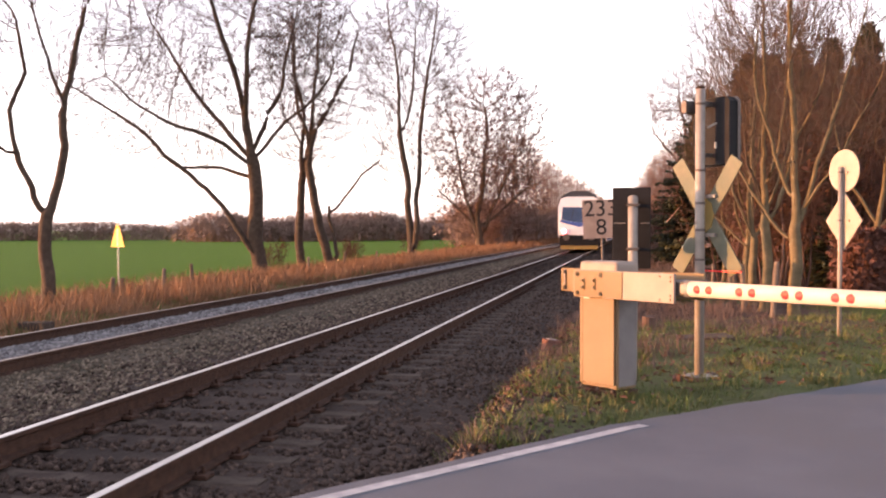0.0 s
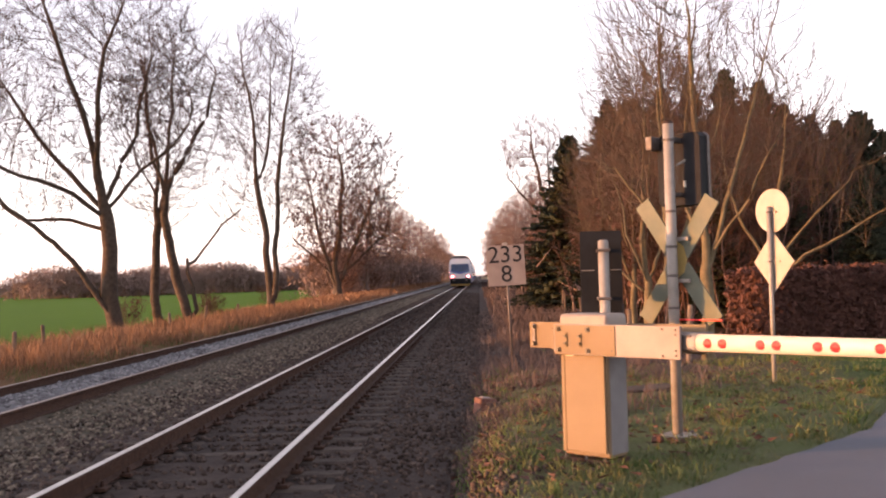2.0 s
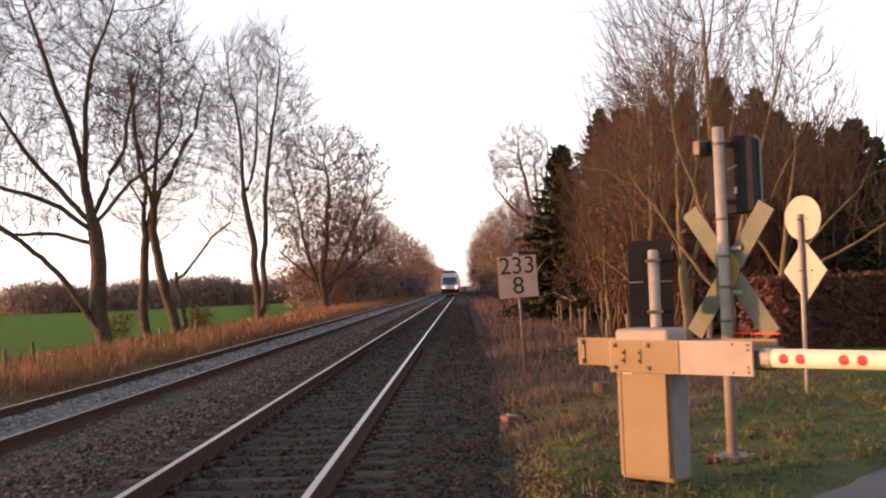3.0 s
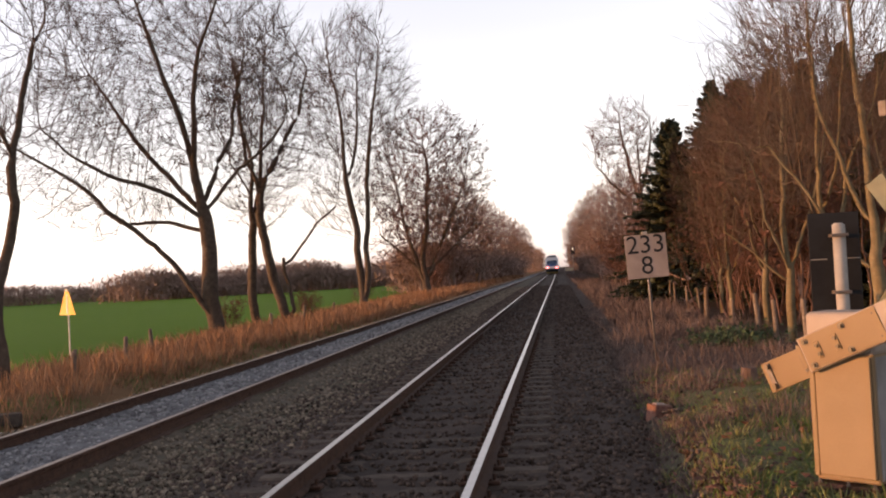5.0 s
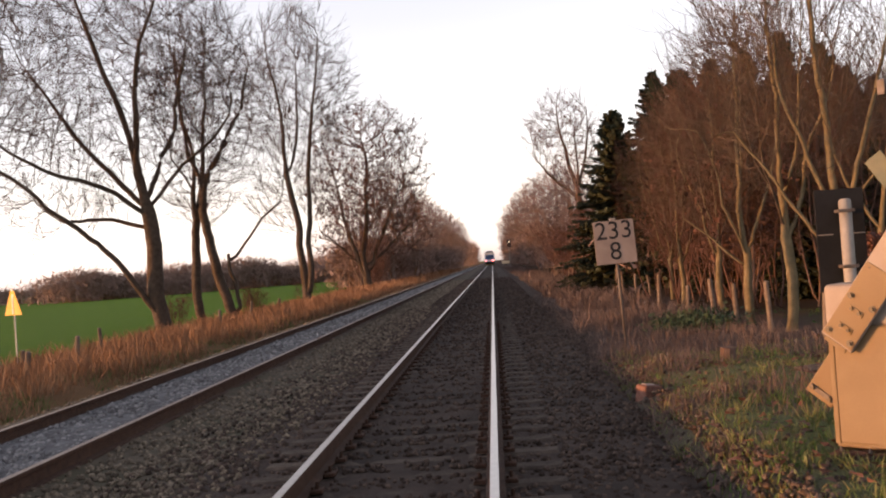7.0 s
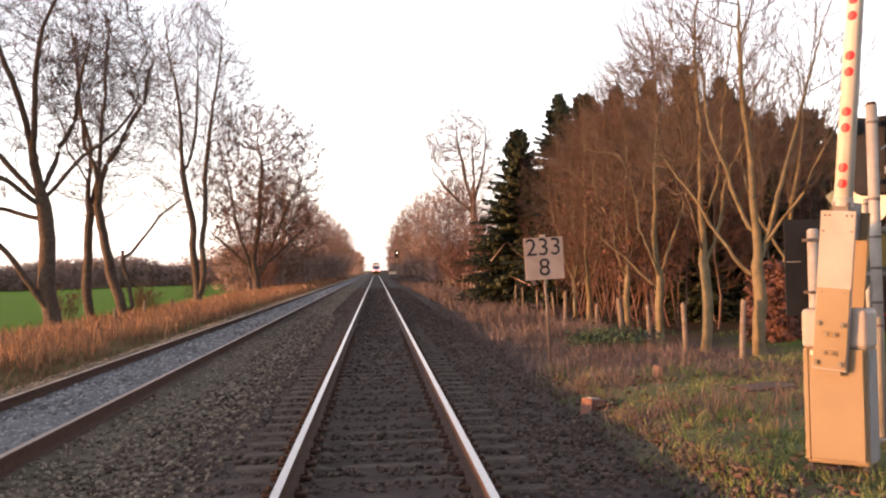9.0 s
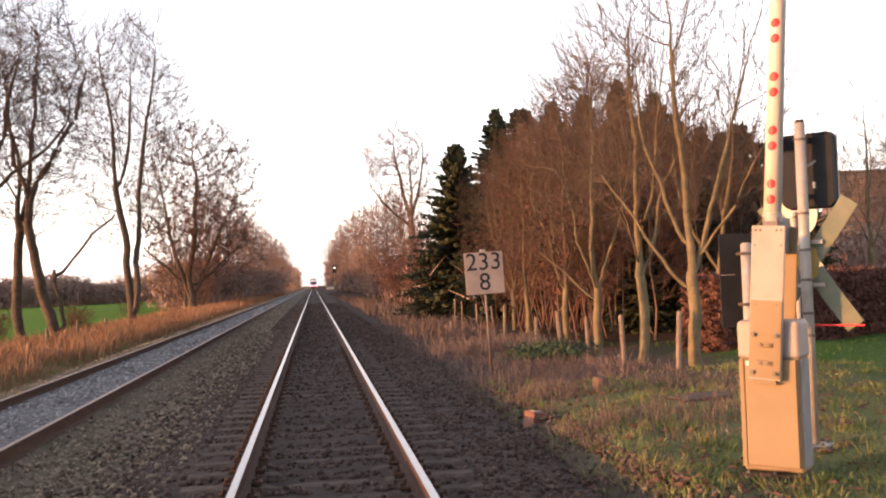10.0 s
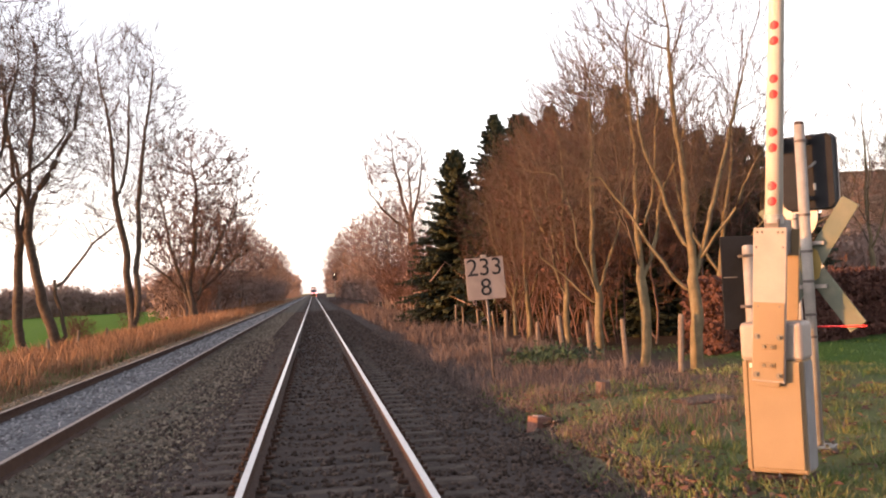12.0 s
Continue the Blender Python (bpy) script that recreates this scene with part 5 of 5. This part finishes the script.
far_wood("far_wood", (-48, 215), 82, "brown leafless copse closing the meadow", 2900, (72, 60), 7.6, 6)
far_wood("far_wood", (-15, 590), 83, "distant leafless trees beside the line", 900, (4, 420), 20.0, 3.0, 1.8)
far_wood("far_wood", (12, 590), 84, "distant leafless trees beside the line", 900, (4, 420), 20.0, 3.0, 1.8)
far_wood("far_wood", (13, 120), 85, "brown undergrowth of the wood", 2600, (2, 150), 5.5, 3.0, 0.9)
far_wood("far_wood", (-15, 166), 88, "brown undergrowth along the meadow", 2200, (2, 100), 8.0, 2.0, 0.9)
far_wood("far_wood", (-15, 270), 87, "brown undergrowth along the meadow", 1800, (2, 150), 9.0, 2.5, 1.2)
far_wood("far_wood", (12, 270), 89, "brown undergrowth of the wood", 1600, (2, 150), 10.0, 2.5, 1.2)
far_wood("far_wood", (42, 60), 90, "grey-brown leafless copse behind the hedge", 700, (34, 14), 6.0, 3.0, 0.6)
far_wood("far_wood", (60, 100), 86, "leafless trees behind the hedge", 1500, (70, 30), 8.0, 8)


# ---- hedge, fence, small things ----
def blades(name, n, region, height, width, material, label, seed, accept, lean=0.35, tuft=0):
    """Loose blades, or with tuft: that many to a clump, leaning out of its middle."""
    rng = np.random.default_rng(seed)
    x0, x1, y0, y1 = region
    x = rng.uniform(x0, x1, n)
    y = y0 + (y1 - y0) * rng.uniform(0, 1, n) ** 1.5
    keep = accept(x, y, rng.random(n))
    x, y = x[keep], y[keep]
    n = len(x)
    big = 0.6 + 0.8 * rng.random(n)
    out = np.zeros((n, 2))
    if tuft:
        x, y, big = np.repeat(x, tuft), np.repeat(y, tuft), np.repeat(big * (0.7 + 0.9 * rng.random(n) ** 2), tuft)
        n = len(x)
        out = rng.normal(0, 1, (n, 2))
        spread = 0.35 * big * (height[0] + height[1]) / 2
        x, y = x + out[:, 0] * spread, y + out[:, 1] * spread
        keep = road_dist(x, y) > 0.04
        x, y, big, out = x[keep], y[keep], big[keep], out[keep]
        n = len(x)
    z = ground_z(x, y) - 0.03
    h = rng.uniform(height[0], height[1], n) * big
    w = width * (1 + 0.03 * np.maximum(y - 10, 0))
    a = rng.uniform(0, 2 * np.pi, n)
    b = np.stack([x, y, z], -1)
    s = np.stack([np.cos(a) * w, np.sin(a) * w, 0 * a], -1)
    tip = b + np.stack([(rng.normal(0, lean, n) + 0.3 * out[:, 0]) * h, (rng.normal(0, lean, n) + 0.3 * out[:, 1]) * h, h], -1)
    mid = (b + tip) / 2 + np.stack([0 * h, 0 * h, 0.12 * h], -1)
    v = np.stack([b - s, b + s, mid + s * 0.7, tip, mid - s * 0.7], 1).reshape(-1, 3)
    k = np.arange(n)[:, None] * 5
    f = np.concatenate([k + [[0, 1, 2]], k + [[0, 2, 4]], k + [[4, 2, 3]]], 1).reshape(-1, 3)
    ob = raw(name, v, f, material)
    return tagged(ob, label, "grass", kind="stuff")


def patch(x, y, scale, seed):
    return np.array([noise.noise(Vector((a * scale, b * scale, seed))) for a, b in zip(x, y)])


off_road = lambda x, y: road_dist(x, y) > 0.05 + 0.25 * np.sin(x * 3.1 + y * 1.7) ** 2
off_base = lambda x, y: (np.abs(x - 3.5) + np.abs(y - 7.8) > 0.32) & ((np.abs(x - 4.62) > 0.4) | (np.abs(y - 12.0) > 0.42)) & ((np.abs(x - 2.52) > 0.2) | (np.abs(y - 12.0) > 0.3))
blades("grass", 52000, (1.95, 9, 5.5, 17), (0.022, 0.08), 0.0065, GRASS, "mixed green and straw-coloured verge grass", 91, lambda x, y, r: off_road(x, y) & off_base(x, y) & (x > 2.05 + 1.3 * r * r + 0.25 * np.sin(y * 2.3)) & (patch(x, y, 1.1, 2) > -0.28 + 0.1 * r) & (r < 1.25 - 0.06 * np.maximum(y - 8, 0)))
blades("grass_tufts", 2400, (1.95, 8.5, 5.4, 17), (0.045, 0.11), 0.0055, GRASS, "uneven tufts of green and straw-coloured grass", 191, lambda x, y, r: off_road(x, y) & off_base(x, y) & (x > 2.1 + 0.5 * r + 0.3 * np.sin(y * 1.9)) & (patch(x, y, 0.8, 21) > -0.15) & (r < 1.3 - 0.07 * np.maximum(y - 8, 0)), 0.4, 18)
blades("weed_tufts", 620, (2.2, 6.0, 10.5, 26), (0.08, 0.24), 0.0045, MAUVEGRASS, "clumps of tall withered mauve-brown weeds", 192, lambda x, y, r: off_road(x, y) & off_base(x, y) & (x > 2.2 + 0.3 * np.sin(y)) & (patch(x, y, 0.6, 25) > 0.22 - 0.07 * (y - 9)), 0.3, 14)
blades("dry_grass", 320, (3.0, 5.4, 24, 46), (0.15, 0.38), 0.006, MAUVEGRASS, "tall withered grass on the bank", 193, lambda x, y, r: patch(x, y, 0.3, 27) > -0.05, 0.25, 14)
blades("grass_tufts", 1500, (-9.5, -6.0, 8, 60), (0.14, 0.42), 0.006, DRYGRASS, "tall tufts of reddish dry grass beside the gravel", 194, lambda x, y, r: (patch(x, y, 0.35, 29) > -0.1) & (x < -6.6 - 0.6 * r), 0.25, 12)
blades("weeds", 10000, (2.0, 6.2, 9.5, 45), (0.05, 0.2), 0.005, MAUVEGRASS, "withered brownish weeds on the embankment", 92, lambda x, y, r: off_road(x, y) & (x > 1.95 + 0.3 * np.sin(y)) & (patch(x, y, 0.7, 5) > 0.3 - 0.06 * (y - 9)))
blades("weed_tufts", 1300, (1.8, 2.9, 5.2, 30), (0.04, 0.11), 0.005, MAUVEGRASS, "small brown weed tufts creeping over the ballast edge", 195, lambda x, y, r: off_road(x, y) & off_base(x, y) & (patch(x, y, 0.9, 33) > 0.12 - 0.35 * (x - 1.9)), 0.5, 9)
blades("weeds", 8000, (1.85, 3.9, 5.6, 34), (0.03, 0.13), 0.0045, MAUVEGRASS, "low withered weeds growing into the ballast", 97, lambda x, y, r: off_road(x, y) & off_base(x, y) & (patch(x, y, 1.3, 14) > -0.15 + 0.45 * (r - 0.5)) & (y > 9.5 + 2.0 * r), 0.6)
blades("dry_grass", 7000, (3.0, 6.4, 24, 90), (0.14, 0.42), 0.008, MAUVEGRASS, "withered mauve-brown grass at the fence", 93, lambda x, y, r: patch(x, y, 0.3, 7) > -0.1)
blades("lawn", 9000, (6.5, 17, 10, 26), (0.03, 0.09), 0.009, LAWN, "short green lawn before the hedge", 94, lambda x, y, r: off_road(x, y) & (x > 7.2))
blades("dry_grass", 30000, (-13.0, -6.2, 9, 95), (0.14, 0.5), 0.008, DRYGRASS, "tall reddish dry grass along the meadow edge", 95, lambda x, y, r: (patch(x, y, 0.25, 9) > -0.25 - 0.2 * (x < -9)) & (x < -6.5 - 0.5 * r))
blades("dry_grass", 5000, (-13.0, -6.8, 80, 240), (0.3, 0.6), 0.01, DRYGRASS, "reddish dry grass farther along the meadow edge", 196, lambda x, y, r: patch(x, y, 0.12, 37) > -0.3)
blades("weeds", 3000, (2.9, 6.0, 45, 200), (0.2, 0.5), 0.01, MAUVEGRASS, "withered growth farther along the bank", 197, lambda x, y, r: patch(x, y, 0.12, 39) > -0.25)
blades("grass", 14000, (-8.2, -5.9, 9, 60), (0.05, 0.16), 0.007, GRASS, "low green grass beside the gravel", 96, lambda x, y, r: patch(x, y, 0.5, 11) > -0.1)


def hedge():
    a, b = Vector((8.25, 19.95, 0)), Vector((13.8, 22.2, 0))
    d = (b - a).normalized()
    th = thing("beech_hedge", pose(a.x, a.y, float(ground_z(a.x, a.y)) - 0.05, 0, 0, math.degrees(math.atan2(d.y, d.x))), "trimmed hedge with copper-brown winter leaves along the lawn", "hedge")
    L = (b - a).length
    part("core", block(0.22, L, 0.15, 1.0, 0, 1.50, 0.1), HEDGELEAF, th)
    rng = np.random.default_rng(101)
    n = 9000
    face = rng.random(n)
    c = np.stack([rng.uniform(0, L, n), np.where(face < 0.75, rng.normal(0.05, 0.06, n), rng.uniform(0, 1.1, n)), np.where(face < 0.75, rng.uniform(0.0, 1.66, n), rng.normal(1.58, 0.06, n))], -1)
    c[:1500] = np.stack([rng.normal(0.05, 0.07, 1500), rng.uniform(0, 1.1, 1500), rng.uniform(0, 1.62, 1500)], -1)
    f = Twigs()
    f.tris(c[:, None, :] + rng.normal(0, 0.045, (n, 3, 3)))
    f.build("foliage", HEDGELEAF, th, "", False)


hedge()


def house():
    """Only its long roof shows over the hedge."""
    th = thing("house", pose(46.5, 67, float(ground_z(46.5, 67)), 0, 0, -8), "low brick house with a broad grey-brown tiled roof behind the hedge", "house")
    part("wall", block(-8.6, 8.6, -4.2, 4.2, -0.2, 3.1), BRICK, th)
    bm = bmesh.new()
    lo = [bm.verts.new(v) for v in ((-9.2, -4.9, 2.9), (9.2, -4.9, 2.9), (9.2, 4.9, 2.9), (-9.2, 4.9, 2.9))]
    up_ = [bm.verts.new(v) for v in ((-8.0, 0, 8.6), (8.0, 0, 8.6))]
    for f in ((lo[0], lo[1], up_[1], up_[0]), (lo[1], lo[2], up_[1]), (lo[2], lo[3], up_[0], up_[1]), (lo[3], lo[0], up_[0]), (lo[3], lo[2], lo[1], lo[0])):
        bm.faces.new(f)
    bmesh.ops.recalc_face_normals(bm, faces=bm.faces[:])
    roof = part("roof", bm, ROOFTILE, th, "grey-brown tiled hipped roof")
    part("ridge", rod((-8.0, 0, 8.62), (8.0, 0, 8.62), 0.14, None, 8), ROOFTILE, roof)
    slope = (Vector((0, 0, 8.6)) - Vector((0, -4.9, 2.9))).normalized()
    for k in range(22):
        p = Vector((0, -4.9, 2.9)) + slope * 0.33 * (k + 1)
        w = 9.2 - 1.2 * (k + 1) * 0.33 / 7.52
        part("tile_course", rod((-w, p.y - 0.01, p.z), (w, p.y - 0.01, p.z), 0.035, None, 5), ROOFTILE, roof)


house()


def fence_posts():
    rng = random.Random(7)
    bm = rod((0, 0, -0.25), (0, 0, 0.97), 0.054, 0.048, 10)
    rod((0, 0, 0.97), (0, 0, 1.0), 0.048, 0.025, 10, bm)
    me = mesh("fence_post", bm, POSTWOOD)
    spots = [(6.1, 16.7, 1.0), (5.85, 18.9, 0.95), (5.8, 21.2, 0.95), (6.35, 25.8, 0.9), (5.8, 26.3, 0.75), (5.75, 30.4, 1.05), (6.2, 38.2, 0.9), (6.1, 34.0, 0.9)] + [(6.2 + 0.2 * math.sin(k), 42 + 3.4 * k, 0.95) for k in range(18)]
    for k, (x, y, h) in enumerate(spots):
        ob = new("fence_post", me)
        ob.matrix_basis = pose(x, y, float(ground_z(x, y)), rng.uniform(-5, 5), rng.uniform(-6, 6), rng.uniform(0, 360)) @ Matrix.Diagonal((1.3 if k in (3, 5) else 1, 1.3 if k in (3, 5) else 1, h, 1))
        tagged(ob, "weathered round wooden fence post in dry grass", "fence post", "fence posts at the wood")
    for x, y, h in ((-10.0, 25.5, 0.7), (-11.2, 30.0, 0.75), (-10.6, 46.0, 0.8), (-9.9, 38.5, 0.7), (-10.8, 53.0, 0.7), (-12.4, 27.4, 0.45), (-9.4, 21.5, 0.6)):
        ob = new("fence_post", me)
        ob.matrix_basis = pose(x, y, float(ground_z(x, y)), rng.uniform(-7, 7), rng.uniform(-7, 7), 0) @ Matrix.Diagonal((1.2, 1.2, h, 1))
        tagged(ob, "short dark fence post in reddish dry grass", "fence post", "fence posts at the meadow")


fence_posts()


def rough_block(sx, sy, sz, seed, bevel=0.015):
    bm = block(-sx, sx, -sy, sy, -sz, sz, bevel)
    for v in bm.verts:
        v.co += Vector([noise.noise(v.co * 9 + Vector((seed + k * 7, 0, 0))) * 0.018 for k in range(3)])
    return bm


def clutter():
    th = thing("track_marker_stone", pose(2.55, 12.2, -0.165, 0, 8, 25), "small broken reddish marker stone with pale top", "stone")
    part("stone", rough_block(0.115, 0.10, 0.11, 3), BRICK, th)
    part("pale_top", rough_block(0.06, 0.05, 0.012, 5, 0.006), KMWHITE, th, "chipped pale top", pose(0.0, 0.0, 0.115))
    st = part("tree_stump", rod((0, 0, -0.15), (0, 0, 0.20), 0.12, 0.10, 14), BARK_PINK, None, "", pose(3.9, 14.0, -0.06, 4, 3, 0))
    tagged(st, "low sawn reddish wooden stump in weeds", "stump")
    cv = part("cable_cover", rough_block(0.34, 0.22, 0.03, 9), CONCRETE, None, "", pose(4.62, 12.1, 0.03, 1, -2, 10))
    tagged(cv, "flat grey concrete cable cover sunk in grass", "cover")
    for x, y, z, s, r in ((4.30, 8.50, -0.025, 0.09, 20), (4.12, 8.66, -0.025, 0.07, 70), (4.50, 8.62, -0.025, 0.08, 130), (4.46, 8.94, -0.02, 0.06, 10), (4.62, 8.80, -0.02, 0.07, 95)):
        ob = part("rubble_stone", rough_block(s, s * 0.7, 0.035, x * 9), CONCRETE if s != 0.07 else BRICK, None, "", pose(x, y, z, 5, 4, r))
        tagged(ob, "broken concrete rubble at the post's foot", "stone", "rubble round the post")
    ob = part("concrete_block", rough_block(0.3, 0.12, 0.10, 4), CONCRETE, None, "", pose(-7.1, 14.8, float(ground_z(-7.1, 14.8)) + 0.05, 0, 0, 15))
    tagged(ob, "low dark concrete block beside the gravel", "block")
    ob = part("white_stone", rough_block(0.13, 0.08, 0.06, 6), WHITE, None, "", pose(-6.6, 14.0, float(ground_z(-6.6, 14.0)) + 0.06, 0, 0, 15))
    tagged(ob, "small white stone beside the gravel", "stone")
    rng = np.random.default_rng(111)
    th = thing("ivy_bush", pose(5.0, 21.6, float(ground_z(5.0, 21.6))), "low dark green ivy clump among weeds", "bush")
    n = 2600
    c = rng.normal(0, 1, (n, 3)) * [0.42, 0.42, 0.14] + [0, 0, 0.12]
    f = Twigs()
    f.tris(c[:, None, :] + rng.normal(0, 0.035, (n, 3, 3)))
    f.build("leaves", IVY, th, "", False)
    st = Twigs()
    for k in range(14):
        e = rng.normal(0, 1, 3) * [0.5, 0.5, 0.1] + [0, 0, 0.3]
        st.tube([(0, 0, -0.1), e * 0.5, e], [0.012, 0.009, 0.004], 4)
    st.build("stem", BARK_DARK, th)
    n = 1500
    x, y = rng.uniform(2.1, 7.5, n), rng.uniform(6.5, 15, n)
    ok = (road_dist(x, y) > 0.3)
    x, y = x[ok], y[ok]
    c = np.stack([x, y, ground_z(x, y) + 0.05], -1)
    f = Twigs()
    f.tris(c[:, None, :] + rng.normal(0, 1, (len(x), 3, 3)) * [0.035, 0.035, 0.012])
    tagged(f.build("fallen_leaves", DRYLEAF, None, "", False), "fallen brown leaves scattered over verge grass", "leaves", kind="stuff")


clutter()

# ---- sleepers, fastenings, ballast stones ----
bed = bpy.data.objects["ballast_bed"]
SL, CL = sleeper_mesh(), clip_mesh()
for k in range(290):
    y = 1.0 + 0.6 * k
    piece("sleeper", SL, bed, pose(0.01 * math.sin(k * 5), y, -0.176, 0, 0, 0.5 * math.sin(k * 3.7)))
    if y < 27:
        for x in (-0.875, -0.63, 0.63, 0.875):
            piece("rail_fastening", CL, bed, pose(x, y, -0.176))


def stones(name, n, region, zfun, material, label, seed, size=0.018):
    rng = np.random.default_rng(seed)
    x0, x1, y0, y1 = region
    x = rng.uniform(x0, x1, n)
    y = y0 + (y1 - y0) * rng.uniform(0, 1, n) ** 3.0
    on = (np.abs(x) < 1.32) & (np.abs((y - 1.0 + 0.3) % 0.6 - 0.3) < 0.125)
    rail = (np.abs(np.abs(x) - 0.7525) < 0.09) | (np.abs(np.abs(x + 4.07) - 0.7525) < 0.09)
    keep = ~(on | rail) & (road_dist(x, y) > 0.1)
    x, y = x[keep], y[keep]
    n = len(x)
    s = size * rng.uniform(0.5, 1.3, n) * (1 + 0.02 * np.clip(y - 8, 0, 60))
    z = zfun(x, y) + 0.35 * s
    cube = np.array([[a, b, c] for a in (-1, 1) for b in (-1, 1) for c in (-1, 1)], float)
    v = cube[None] * rng.uniform(0.55, 1.1, (n, 8, 3)) * s[:, None, None]
    q = rng.normal(0, 1, (n, 4))
    q /= np.linalg.norm(q, axis=1, keepdims=True)
    w, i, j, k = q.T
    R = np.stack([1 - 2 * (j * j + k * k), 2 * (i * j - k * w), 2 * (i * k + j * w), 2 * (i * j + k * w), 1 - 2 * (i * i + k * k), 2 * (j * k - i * w), 2 * (i * k - j * w), 2 * (j * k + i * w), 1 - 2 * (i * i + j * j)], -1).reshape(n, 3, 3)
    v = np.einsum("nij,nkj->nki", R, v) + np.stack([x, y, z], -1)[:, None, :]
    f = np.array([[0, 1, 3, 2], [4, 6, 7, 5], [0, 4, 5, 1], [2, 3, 7, 6], [0, 2, 6, 4], [1, 5, 7, 3]])
    ob = raw(name, v.reshape(-1, 3), (f[None] + (np.arange(n) * 8)[:, None, None]).reshape(-1, 4), material)
    return tagged(ob, label, "ballast", kind="stuff")


stones("ballast_stones", 36000, (-1.9, 2.45, 2.6, 95), lambda x, y: np.interp(x, [-1.9, -1.3, -0.6, 0.6, 1.3, 1.6, 1.95, 2.35, 2.8], [-0.225, -0.198, -0.202, -0.202, -0.198, -0.205, -0.227, -0.262, -0.50]), STONES, "loose dark brown ballast stones", 121)
stones("ballast_stones", 2600, (2.0, 2.75, 4.5, 36), lambda x, y: ground_z(x, y), STONES, "stray dark ballast stones at the verge", 124)
stones("ballast_stones", 800, (2.5, 3.4, 5.5, 30), lambda x, y: ground_z(x, y), STONES, "stray dark ballast stones in verge grass", 125)
stones("ballast_stones", 10000, (-3.1, -1.9, 4, 95), lambda x, y: np.interp(x, [-3.1, -2.6, -1.9], [-0.20, -0.215, -0.235]), STONES_GREY, "loose grey ballast stones between the tracks", 122)
stones("ballast_stones", 2600, (-2.6, -1.9, 4, 40), lambda x, y: np.interp(x, [-2.6, -1.9], [-0.212, -0.232]), STONES, "dark ballast stones strewn over grey gravel", 126)
stones("ballast_stones", 1600, (-1.9, -1.45, 3.4, 40), lambda x, y: np.interp(x, [-1.9, -1.45], [-0.222, -0.198]), STONES_GREY, "grey stones strewn over dark ballast", 127)
stones("ballast_stones", 6500, (-4.8, -3.34, 8, 95), lambda x, y: np.interp(x, [-6.3, -5.7, -4.9, -4.07, -3.3, -3.1], [-0.38, -0.2, -0.15, -0.12, -0.16, -0.195]), STONES_BLUE, "loose bluish grey ballast stones of the second track", 123)
stones("ballast_stones", 4000, (-6.3, -4.84, 8, 80), lambda x, y: np.interp(x, [-6.3, -5.7, -4.9, -4.07, -3.3, -3.1], [-0.38, -0.2, -0.15, -0.12, -0.16, -0.195]), STONES_GREY, "loose grey stones on the gravel shoulder", 128)
stones("ballast_stones", 900, (-3.3, -3.08, 7, 80), lambda x, y: np.interp(x, [-6.3, -5.7, -4.9, -4.07, -3.3, -3.1], [-0.38, -0.2, -0.15, -0.12, -0.16, -0.195]), STONES_GREY, "loose grey stones beside the rail", 129)


def motions():
    walk(boom, [(t, pose(0, 0, 0.95, 0, -a, 0)) for t, a in ((0, 0.0), (2.7, 0.0), (3.4, 2.0), (4.0, 8.5), (4.5, 15.4), (5.0, 23.0), (5.5, 29.5), (6.0, 36.5), (6.5, 45.0), (7.5, 62.5), (8.5, 78.0), (8.8, 83.0), (9.1, 85.5), (9.5, 86.0), (12.0, 86.0))])
    walk(train_thing, [(t, pose(0, 67 + 32.0 * t, 0)) for t in (0.0, 2.0, 4.0, 6.0, 8.0, 10.0, 12.0)])


motions()
